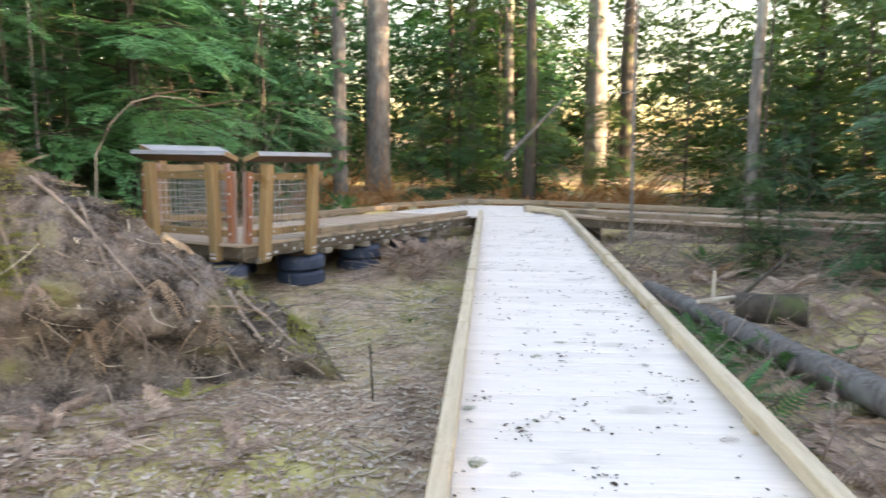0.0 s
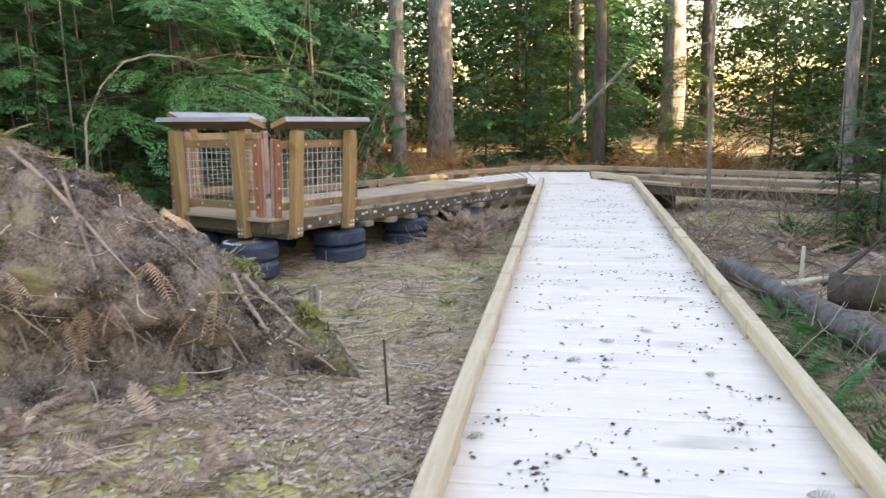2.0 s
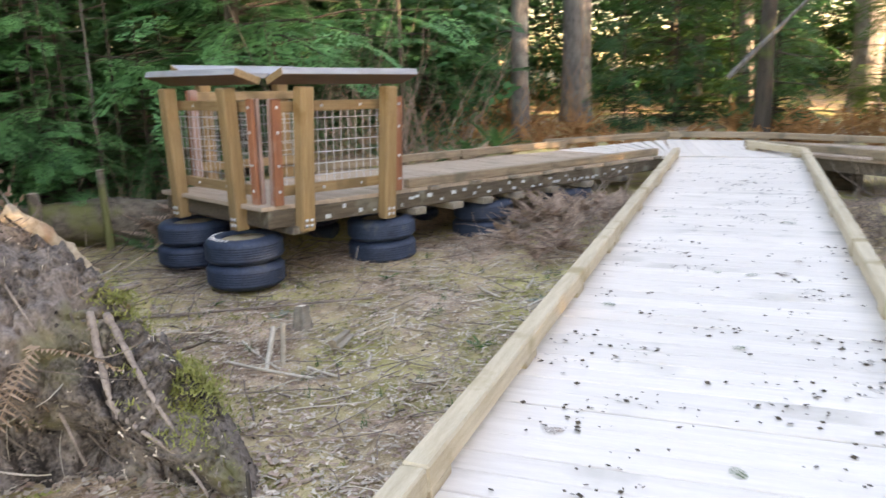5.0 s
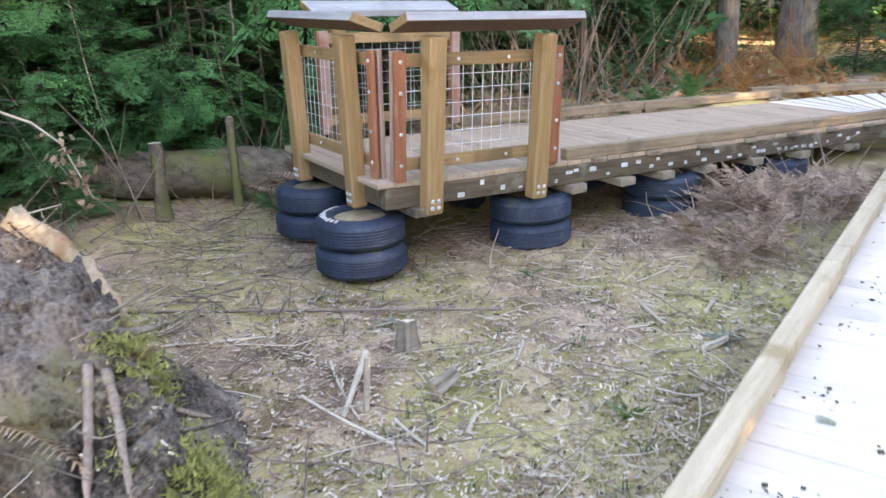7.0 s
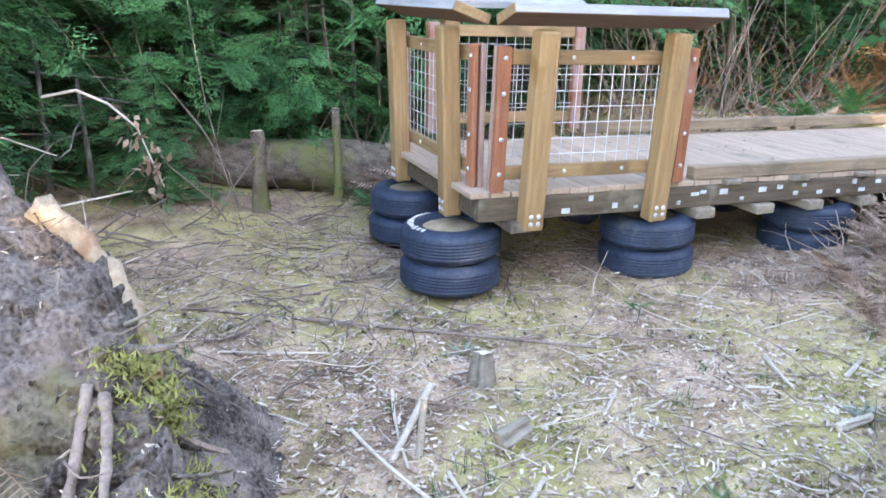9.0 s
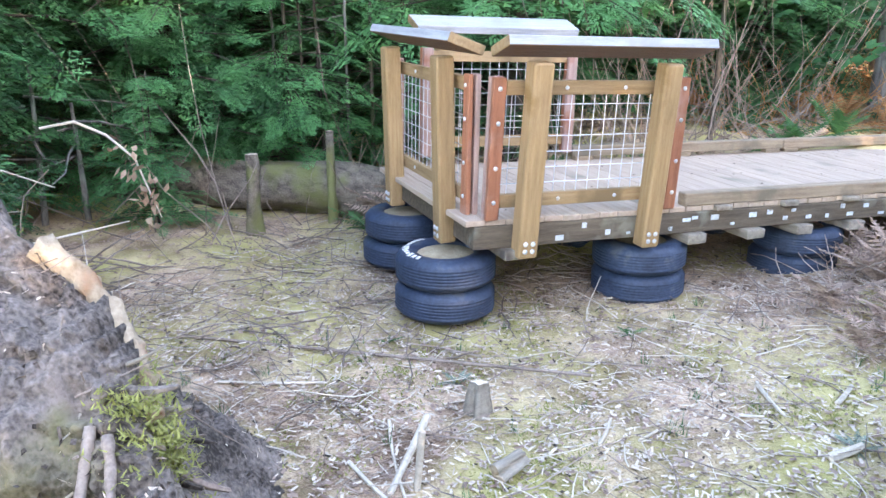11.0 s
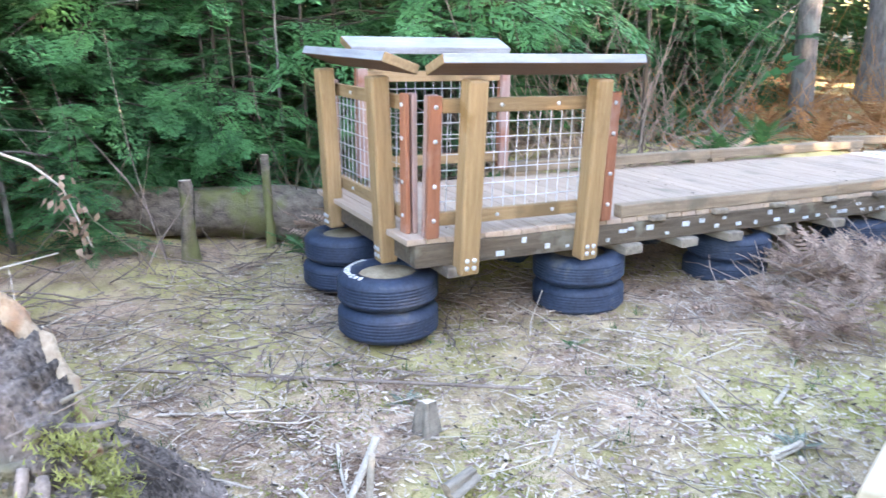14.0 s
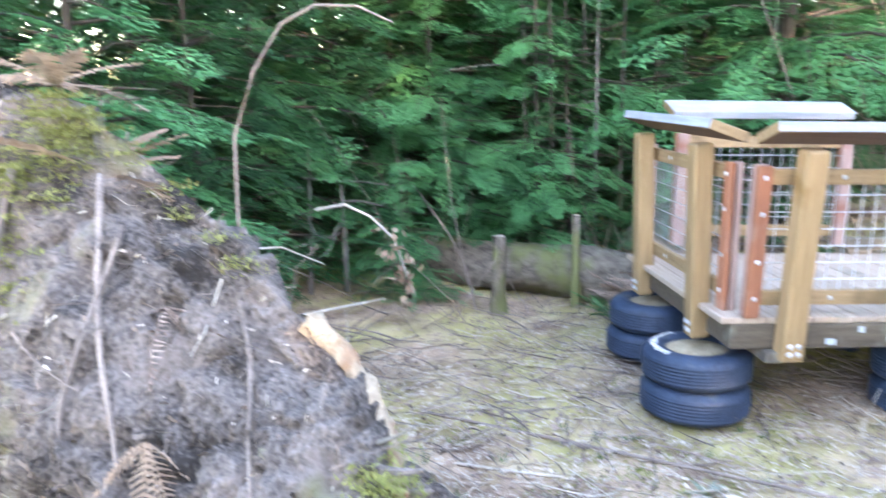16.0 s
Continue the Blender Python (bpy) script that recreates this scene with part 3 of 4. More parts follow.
YL, ML, TL = "young green hemlock with drooping sprays and low branches", "dark conifer with hanging flat sprays", "tall conifer with a bare lower trunk"
for x, y, s in ((-7.6, 8.3, 0.66), (-8.6, 12.0, 0.7), (-9.0, 11.3, 0.8), (-8.4, 12.4, 0.85), (-7.4, 13.4, 0.6), (-9.0, 9.2, 0.9), (-8.0, 6.6, 0.8), (-7.4, 15.2, 0.75), (-7.9, 17.4, 0.9)):
    set_tree("young", x, y, s, YL, "young hemlocks behind the pen")
SL = "green conifer sapling with low spreading branches"
bright = conifer(71, 4.4, 0.04, 1.35, 0.55, FINE, 105, 0.6, NEEDLE3, DARKBARK, name="young_hemlock")
bright.matrix_world = Matrix.Translation((-9.1, 11.2, ground_z(-9.1, 11.2)))
tagged(bright, "bright green young hemlock with fanned sprays", "tree", "bright young hemlocks at the log")
for x, y, s in ((-7.1, 7.4, 1.1), (-7.25, 10.15, 0.34), (-7.7, 11.95, 0.72), (-9.9, 10.5, 1.15), (-8.5, 11.05, 0.95), (-8.6, 8.4, 1.0)):
    ob = copy_thing(bright, Matrix.Translation((x, y, ground_z(x, y))) @ Matrix.Rotation(x * 7, 4, "Z"))
    ob.scale = (s, s, s)
# saplings at x >= 8, y < 9 are unseen, added as sun shade
for x, y, s in ((-9.6, 12.9, 1.0), (-10.2, 10.6, 1.1), (-10.8, 8.3, 1.1), (-9.3, 19.5, 1.0), (-9.8, 5.0, 1.0), (-7.2, 4.2, 0.9), (-10.9, 14.8, 1.1), (-9.6, 16.4, 1.1), (0.6, 22.4, 0.55), (0.7, 24.6, 0.7), (-1.6, 25.5, 0.8), (4.6, 22.8, 0.7), (5.4, 19.9, 0.6), (7.4, 18.6, 0.75), (6.3, 22.6, 0.8), (8.4, 12.2, 0.8), (9.5, 16.9, 0.9), (6.2, 18.4, 0.5), (7.0, 9.6, 0.75),
                (-2.6, 23.8, 0.5), (-6.6, 21.5, 0.6), (-6.4, 25.0, 0.8), (-0.4, 27.5, 0.9), (-8.3, 22.3, 0.9), (7.4, 14.6, 0.55), (5.9, 12.0, 0.5), (8.6, 8.0, 0.9), (8.0, 5.5, 1.0), (9.0, 2.5, 1.0), (9.4, -1.0, 1.0), (3.7, 13.0, 0.42), (4.4, 11.2, 0.5), (5.3, 12.8, 0.6), (3.0, 12.4, 0.3), (5.6, 9.6, 0.55), (6.2, 10.2, 0.45)):
    set_tree("sapling", x, y, s, SL, "conifer saplings in the forest")
# conifers at x > 10, y < 16 are unseen, added to shade the foreground
rows = [(-12.5, 6), (-13, 9.5), (-12.2, 12.4), (-13.5, 15.5), (-12.3, 18.5), (-10.8, 22), (-8.2, 25.5), (-14.5, 21), (-12.4, 26), (-6.9, 29.5), (-9.6, 29), (-2.2, 31), (0.2, 29.5),
        (8.6, 24.5), (10.5, 21.5), (11.5, 18.6), (11.8, 12.5), (12.5, 9), (10.6, 5.6), (12.5, 1), (11.5, -3), (-12, 2), (-13.5, -2), (13.8, 15.5), (14.5, 6), (14.2, -1)]
for x, y in rows:
    set_tree("mid", x, y, random.uniform(0.8, 1.15), ML, "conifers of the surrounding forest")
for k in range(46):
    ang = k * 2.399963
    rad = 19 + 24 * (k / 46) ** 0.7
    x, y = rad * math.sin(ang), 9 + rad * math.cos(ang)
    if y > 20 and (abs(math.degrees(math.atan2(x, y - 1)) - 6) < 5 or x > 8) or y < -6:
        continue
    set_tree("tall", x, y, random.uniform(0.85, 1.15), TL, "tall conifers of the surrounding forest")


def thicket(name, n, radius, span, height, mat, label, size=(0.8, 1.7)):
    """Far understorey: loose clumps of sprays round the clearing, between two bearings seen from the walkway."""
    items = []
    while len(items) < n:
        b = radians(random.uniform(*span))
        rad = random.uniform(*radius)
        x, y = rad * math.sin(b), 6 + rad * math.cos(b)
        # lane left open so that sunlight reaches the far trunk
        if x > 2.3 and abs(y - 28.7 + 0.122 * (x - 3)) < 2.7:
            continue
        c = noise.noise((x * 0.22, y * 0.22, 2))
        z = ground_z(x, y) + height * random.random() ** 1.05 * (0.8 + 0.7 * c)
        items.append(((x, y, max(z, ground_z(x, y) + 0.1)), random.uniform(0, 6.28), random.uniform(-0.3, 0.5), random.uniform(-0.6, 0.6), random.uniform(*size)))
    return tagged(link_mesh(name, quads(name, place(COARSE if size[1] > 1.6 else MID, items)), mat), label, "undergrowth", kind="stuff")


thicket("far_thicket", 6800, (25, 38), (-62, 3), 11.0, NEEDLE, "dense dark green forest undergrowth far back")
thicket("near_thicket", 2600, (15.5, 21), (-62, -20), 8.0, NEEDLE, "dense dark green forest undergrowth behind the pen")
thicket("far_thicket_left", 2600, (13, 20), (-115, -60), 7.0, NEEDLE, "dense dark green forest undergrowth far back")
thicket("far_thicket_right", 2600, (17, 24), (16, 125), 6.0, NEEDLE2, "dense green forest undergrowth far back")
# out of view, added to keep the low sun off the foreground
thicket("shade_thicket", 2600, (10.5, 17), (60, 145), 9.5, NEEDLE2, "unseen green thicket added to shade the clearing")
# foliage wall added on the sun's side; its gap lets one beam through
items = []
while len(items) < 5200:
    x, y = random.uniform(17, 24), random.uniform(0, 52)
    if abs(y - 28.7 + 0.122 * (x - 3)) > 1.5:
        items.append(((x, y, ground_z(x, y) + 13 * random.random()), random.uniform(0, 6.28), random.uniform(-0.3, 0.5), random.uniform(-0.6, 0.6), random.uniform(1.2, 2.2)))
tagged(link_mesh("east_thicket", quads("east_thicket", place(COARSE, items)), NEEDLE2), "dense green forest edge added to block the low sun", "undergrowth", kind="stuff")
thicket("sunlit_thicket", 3200, (30, 44), (-4, 24), 10.5, NEEDLE2, "sunlit yellow-green foliage deep in the forest")


def bare_trunk(name, x, y, h, r, label, bark=BARK, seed=1, lean=0.0, r1=None):
    me, _ = trunk_mesh(h, r, r * 0.45 if r1 is None else r1, lean, 18, seed, 0.05, 0.35)
    t = thing(name, Matrix.Translation((x, y, ground_z(x, y))), label, "tree")
    link_mesh("trunk", me, bark, t, smooth=True)
    rr = np.random.default_rng(seed)
    stubs = [bent((0, 0, z), (math.cos(b) * n, math.sin(b) * n, z - 0.15 * n), min(0.02, r * 0.4), min(0.005, r * 0.15), 3, 0.06, 4) for z, b, n in
             ((rr.uniform(min(1.2, h * 0.4), h * 0.7), rr.uniform(0, 6.28), rr.uniform(0.4, 1.3)) for _ in range(12 if r > 0.08 else 4))]
    tagged(link_mesh("dead_branch_wood", gather("dead_branch_wood", stubs), bark, t), kind="stuff")
    return t


bare_trunk("tree_trunk", -4.75, 22.6, 18, 0.21, "straight grey bare tree trunk", seed=3)
bare_trunk("tree_trunk", -4.25, 26.5, 22, 0.40, "thick pale grey tree trunk", seed=4)
bare_trunk("tree_trunk", -1.35, 30.0, 20, 0.16, "slim pale tree trunk", seed=5)
bare_trunk("tree_trunk", 0.35, 21.6, 9, 0.17, "dark leaning tree trunk among foliage", DARKBARK, 6, 0.03)
bare_trunk("tree_trunk", 3.0, 29.3, 22, 0.40, "thick sunlit tree trunk", seed=7)
bare_trunk("tree_trunk", 4.75, 33.5, 20, 0.28, "dark upright tree trunk", DARKBARK, 8)
bare_trunk("slender_pole_tree", 1.86, 15.0, 6.5, 0.035, "thin bare grey sapling stem", BARK, 9, 0.0, 0.02)
bare_trunk("tree_trunk", 5.05, 18.6, 14, 0.14, "grey tree trunk in brush", BARK, 10)
bare_trunk("slender_pole_tree", 3.75, 14.0, 6, 0.025, "thin dark sapling stem", DARKBARK, 11, 0.0, 0.012)
bare_trunk("slender_pole_tree", -5.25, 17.0, 8, 0.035, "thin grey sapling stem", DARKBARK, 12, 0.0, 0.02)
bare_trunk("slender_pole_tree", -8.1, 22.0, 11, 0.07, "slim dark sapling stem", DARKBARK, 13, 0.0, 0.03)


bough = conifer(91, 9.5, 0.13, 3.3, 2.2, FINE, 105, 0.95, NEEDLE3, DARKBARK, name="hemlock")
bough.matrix_world = Matrix.Translation((-7.0, 15.0, ground_z(-7.0, 15.0)))
tagged(bough, "bright green hemlock with hanging boughs", "tree", "hemlocks with hanging boughs")
copy_thing(bough, Matrix.Translation((-9.6, 11.9, ground_z(-9.6, 11.9))) @ Matrix.Rotation(2.1, 4, "Z"))
lit = conifer(81, 3.4, 0.035, 1.1, 0.3, MID, 80, 0.6, NEEDLE2, DARKBARK, name="young_conifer")
lit.matrix_world = Matrix.Translation((3.15, 27.4, ground_z(3.15, 27.4)))
tagged(lit, "sunlit yellow-green young conifer at a trunk foot", "tree")
for k, (x, y, h, r) in enumerate(((-7.52, 11.43, 4.5, 0.022), (-7.37, 11.65, 5, 0.018), (-7.25, 11.8, 4, 0.024), (-7.1, 12.05, 5.5, 0.02), (-6.95, 12.3, 5, 0.026), (-8.3, 11.2, 6, 0.03), (-7.9, 12.6, 6, 0.028), (-8.6, 10.2, 6, 0.03), (-7.0, 13.3, 5, 0.02), (-6.6, 14.2, 5.5, 0.022), (-6.9, 15.6, 6, 0.03))):
    bare_trunk("slender_pole_tree", x - 0.3, y + 0.5, h, r, "thin dark dead sapling stem behind the log", DARKBARK if k % 3 else BARK, 30 + k, 0.06, 0.008)
for k, (x, y, h) in enumerate(((-8.0, 9.38, 1.7), (-7.85, 9.73, 1.35))):
    bare_trunk("slender_pole_tree", x, y, h, 0.035, "short pale dead sapling stem beside the log", BARK, 50 + k, 0.05, 0.015)


# ---- the overturned root plate ----
RIDGE = [(-1.95, 7.70, -0.62), (-2.2, 7.72, -0.22), (-2.55, 7.80, 0.02), (-2.9, 7.92, 0.17), (-3.2, 8.0, 0.32), (-3.6, 7.87, 0.64), (-4.0, 7.70, 0.96), (-4.4, 7.46, 1.24), (-4.85, 7.2, 1.52), (-5.5, 6.85, 1.66), (-6.4, 6.5, 1.3), (-7.0, 6.3, 0.1)]
# the front face in section: share of the height, and how far out it stands; it hangs over a hollow
FACE = [(0.0, 1.0), (0.06, 0.74), (0.16, 0.52), (0.28, 0.46), (0.40, 0.62), (0.52, 0.66), (0.66, 0.52), (0.82, 0.29), (0.93, 0.12), (1.0, 0.0)]


def on_ridge(t):
    k = min(len(RIDGE) - 2, int(t * (len(RIDGE) - 1)))
    return Vector(RIDGE[k]).lerp(Vector(RIDGE[k + 1]), t * (len(RIDGE) - 1) - k)


def mound_point(t, s):
    """t along the ridge, s from the front foot (0) over the crest (0.5) to the back foot (1)."""
    c = on_ridge(t)
    front = Vector((0.62, -0.78, 0)) * (0.42 + 0.95 * smooth(0, 0.6, t))
    behind = Vector((-0.25, 0.97, 0)) * (0.42 + 0.75 * smooth(0, 0.4, t))
    if s < 0.5:
        q = s * 2 * (len(FACE) - 1)
        k = min(len(FACE) - 2, int(q))
        (h0, o0), (h1, o1) = FACE[k], FACE[k + 1]
        p = c + front * (o0 + (o1 - o0) * (q - k))
        z = -0.72 + (c.z + 0.72) * (h0 + (h1 - h0) * (q - k))
    else:
        q = (s - 0.5) * 2
        p = c + behind * q ** 1.2
        z = -0.72 + (c.z + 0.72) * (1 - q ** 0.62)
    v = Vector((p.x, p.y, z))
    n = (front.normalized() * (0.7 if s < 0.5 else -0.7) + Vector((0, 0, 0.45 if s < 0.5 else 0.7)))
    warp = v + Vector((noise.noise(v * 3), noise.noise(v * 3 + Vector((9, 0, 0))), noise.noise(v * 3 + Vector((0, 9, 0))))) * 0.18
    d = noise.voronoi(warp * 3.2)[0]
    e = noise.voronoi(warp * 8.5)[0]
    w = 0.15 * noise.noise(v * 1.9) + 0.07 * (min(1.0, (d[1] - d[0]) * 8.0) - 0.87) + 0.035 * (min(1.0, (e[1] - e[0]) * 5.0) - 0.7)
    w += 0.10 * (0.55 - noise.turbulence(v * 2.6, 5, True)) + 0.05 * (noise.turbulence(v * 7.0 + Vector((3, 1, 2)), 4, True) - 0.5)
    w += 0.05 + 0.02 * noise.noise(v * 17) + 0.012 * noise.noise(v * 36)
    return v + n * w * (0.6 + 0.4 * smooth(0, 0.15, t)) * (1 - 0.45 * smooth(0.5, 0.58, s))


ROOTS = thing("root_plate", Matrix(), "overturned tree root plate of soil, roots and moss", "root plate")
NT, NS = 290, 210
mv = [mound_point(i / (NT - 1), j / (NS - 1)) for i in range(NT) for j in range(NS)]
mf = [(i * NS + j, (i + 1) * NS + j, (i + 1) * NS + j + 1, i * NS + j + 1) for i in range(NT - 1) for j in range(NS - 1)]
link_mesh("soil_mound", data("soil_mound", mv, mf), SOIL, ROOTS, smooth=True)
pieces, pale = [], []
for k in range(260):
    t, s = random.uniform(0.15, 1) ** 0.6 * 0.95, random.uniform(0.03, 0.62)
    p = mound_point(t, s)
    out = Vector((0.62, -0.78, 0.25)) if s < 0.5 else Vector((-0.2, 0.7, 0.5))
    d = (out * random.uniform(0.1, 0.6) + Vector((random.gauss(0, 0.6), random.gauss(0, 0.4), random.gauss(-0.45, 0.5)))).normalized()
    n = random.uniform(0.12, 0.55)
    r = random.uniform(0.002, 0.008)
    (pale if random.random() < 0.3 else pieces).append(bent(p - d * 0.06, p + d * n, r, r * 0.3, 5, 0.04, 5, 0.03))
tagged(link_mesh("fine_root_tangle", gather("fine_root_tangle", pieces), TWIG, ROOTS, "brown broken roots"), kind="stuff")
tagged(link_mesh("pale_root_tangle", gather("pale_root_tangle", pale), PALETWIG, ROOTS, "pale bare roots"), kind="stuff")
for a, b, r in (((0.30, 0.30), (0.12, 0.18), 0.014), ((0.45, 0.42), (0.36, 0.12), 0.016), ((0.55, 0.35), (0.53, 0.12), 0.014), ((0.62, 0.3), (0.50, 0.15), 0.016)):
    p, q = mound_point(*a), mound_point(*b) + Vector((0.12, -0.15, 0.05))
    link_mesh("thick_root", gather("thick_root", [bent(p, q, r, r * 0.5, 8, 0.05, 8, -0.05)]), TWIG, ROOTS, "thick twisting root", smooth=True)


def mound_flakes(name, n, a, b, mat, label, t0=0.0):
    out = []
    for _ in range(n):
        t, s = random.random() ** 0.65 * 0.85, random.uniform(0.02, 0.85)
        if t < t0:
            continue
        p = np.array(mound_point(t, s))
        d, q = rng.normal(0, 1, 3), rng.normal(0, 1, 3)
        d = d / np.linalg.norm(d) * random.uniform(*a) / 2
        q = np.cross(d, q)
        q = q / np.linalg.norm(q) * random.uniform(*b) / 2
        out.append((p - d - q * 0.5, p - d * 0.6 + q, p + d + q * 0.4, p + d * 0.7 - q))
    return tagged(link_mesh(name, quads(name, np.array(out)), mat, ROOTS, label), kind="stuff")


mound_flakes("soil_crumb", 1800, (0.015, 0.05), (0.012, 0.03), SOIL, "dark crumbling soil")
mound_flakes("bark_flake", 2200, (0.02, 0.08), (0.006, 0.02), TWIG, "brown bark flakes and fibres", 0.4)
mound_flakes("root_fibre", 2200, (0.06, 0.22), (0.003, 0.007), TWIG, "thin hanging root fibres", 0.5)
mound_flakes("pale_chip", 500, (0.02, 0.07), (0.006, 0.016), CHIP, "pale wood splinters")


def tufts(name, spots, count, size, mat, parent=None, up=1.0, blade=0.004, lay=0.6):
    """Moss or grass: short bent blades round each spot."""
    out = []
    for p in spots:
        p = np.array(p)
        for _ in range(count):
            b = p + np.array((rng.normal(0, 1), rng.normal(0, 1), 0)) * size[0]
            d = np.array((rng.normal(0, lay), rng.normal(0, lay), up))
            d = d / np.linalg.norm(d) * rng.uniform(0.4, 1) * size[1]
            w = np.array((-d[1], d[0], 0))
            w = w / (np.linalg.norm(w) + 1e-6) * blade
            out.append((b - w, b + w, b + d + w * 0.2, b + d - w * 0.2))
    return link_mesh(name, quads(name, np.array(out)), mat, parent)


moss_spots = []
for k in range(230):
    t = random.choice((random.gauss(0.13, 0.02), random.gauss(0.28, 0.02), random.uniform(0.5, 0.72)))
    s = random.gauss(0.52, 0.03) if t > 0.25 else random.gauss(0.5, 0.09)
    moss_spots.append(mound_point(t, min(0.95, max(0.05, s))))
for k in range(340):
    moss_spots.append(mound_point(random.gauss(0.72, 0.02), random.uniform(0.26, 0.5)))
tufts("moss_patch", moss_spots, 34, (0.05, 0.045), MOSS, ROOTS, 0.6, 0.005, 1.0)["label"] = "yellow-green moss"


def frond_template(pairs=16, seed=2):
    r = np.random.default_rng(seed)
    out = []
    for i in range(pairs):
        x = (i + 0.5) / pairs
        for s in (-1, 1):
            n = 0.17 * math.sin(math.pi * (0.12 + 0.86 * x)) * r.uniform(0.7, 1.1)
            b = np.array((x, 0, -0.3 * x * x))
            tip = b + np.array((0.05, s * n, -0.10 * n - r.uniform(0, 0.05)))
            w = np.array((0.022, 0, 0.006))
            out.append((b - w, b + w, tip + w * 0.4, tip - w * 0.4))
    c = [(np.array((x, -0.006, -0.3 * x * x)), np.array((x, 0.006, -0.3 * x * x)), np.array((x + 0.1, 0.006, -0.3 * (x + 0.1) ** 2)), np.array((x + 0.1, -0.006, -0.3 * (x + 0.1) ** 2))) for x in np.arange(0, 1, 0.1)]
    return np.array(out + c)


FROND = [frond_template(16, 2), frond_template(14, 3)]


def fern(name, o, n, size, mat, label, category="fern", group="", spread=6.28, yaw0=0.0, pitch=-0.3):
    t = thing(name, Matrix.Translation(o), label, category, group)
    for i in range(n):
        q = place([FROND[i % 2]], [((0, 0, 0), yaw0 + spread * (i + random.random()) / n, pitch + random.uniform(-0.4, 0.3), random.uniform(-0.5, 0.5), size * random.uniform(0.7, 1.15))])
        link_mesh("frond", quads("frond", q), mat, t)
    return t


for t, s, n, size, mat, pitch in ((0.70, 0.52, 8, 0.62, FERN, -0.35), (0.74, 0.5, 7, 0.5, FERN, -0.3), (0.40, 0.33, 4, 0.42, FERN, 0.35), (0.44, 0.28, 4, 0.38, FERN, 0.4), (0.55, 0.40, 5, 0.35, DEAD, 0.5), (0.56, 0.25, 5, 0.32, DEAD, 0.7), (0.62, 0.2, 5, 0.34, FERN, 0.7), (0.50, 0.34, 5, 0.34, FERN, 0.55)):
    fern("dead_fern", mound_point(t, s) + Vector((0.05, -0.06, 0.03)), n, size, mat, "dry tan fern drooping from the root plate", group="dead ferns on the root plate", pitch=pitch)
for k in range(9):
    t, s = random.uniform(0.58, 0.82), random.uniform(0.04, 0.36)
    fern("dead_fern", mound_point(t, s), 6, random.uniform(0.28, 0.42), DEAD if k % 3 else FERN, "grey-brown dead fern hanging on the root face", group="dead ferns on the root plate", spread=2.6, yaw0=-2.2, pitch=0.7)


fern("green_fern", (-3.05, 7.0, ground_z(-3.05, 7.0)), 9, 0.34, MOSS, "yellow green fern at the root plate foot", pitch=-0.2)


# ---- fallen logs, stumps, stakes ----
def log_thing(name, p, q, r0, r1, mat, end, label, rough=0.08, seed=0, bend=0.0):
    p, q = Vector(p), Vector(q)
    n = (q - p).length
    d = (q - p).normalized()
    x = d.cross(Vector((0, 0, 1))).normalized()
    y = d.cross(x)
    steps, sides = max(12, int(n / 0.12)), 20
    verts, faces = [], []
    for i in range(steps + 1):
        t = i / steps
        c = p.lerp(q, t) + x * bend * math.sin(math.pi * t) * n
        for k in range(sides):
            a = 2 * math.pi * k / sides
            s = (r0 + (r1 - r0) * t) * (1 + rough * noise.noise((math.cos(a) * 1.7 + seed, math.sin(a) * 1.7, t * n * 2.2)) * 2 + 0.4 * rough * noise.noise((math.cos(a) * 6, math.sin(a) * 6 + seed, t * n * 9)))
            verts.append(c + (x * math.cos(a) + y * math.sin(a)) * s)
    for i in range(steps):
        for k in range(sides):
            faces.append((i * sides + k, (i + 1) * sides + k, (i + 1) * sides + (k + 1) % sides, i * sides + (k + 1) % sides))
    t = thing(name, Matrix(), label, "log")
    link_mesh("bark", data("bark", verts, faces), mat, t, smooth=True)
    for i, nm in ((0, "cut_end"), (steps, "cut_end")):
        ring = [Vector(verts[i * sides + k]) for k in range(sides)]
        c = sum(ring, Vector()) / sides
        link_mesh(nm, data(nm, ring + [c + (d if i else -d) * 0.01], [(k, (k + 1) % sides, sides) if i == 0 else ((k + 1) % sides, k, sides) for k in range(sides)]), end, t)
    return t


log_thing("fallen_log", (-5.95, 12.1, -0.29), (-10.2, 9.5, -0.24), 0.25, 0.28, LOGBARK, ROTTEN, "large mossy fallen log behind the pen", rough=0.16, seed=2)
log_thing("fallen_log", (1.45, 11.2, -0.42), (2.4, 6.2, -0.36), 0.11, 0.14, BARK, ROTTEN, "grey fallen log beside the boardwalk", seed=5)
log_thing("cut_log", (1.95, 9.2, -0.22), (2.6, 8.95, -0.2), 0.15, 0.16, DARKBARK, CHIP, "short sawn log section in the brush", seed=6)
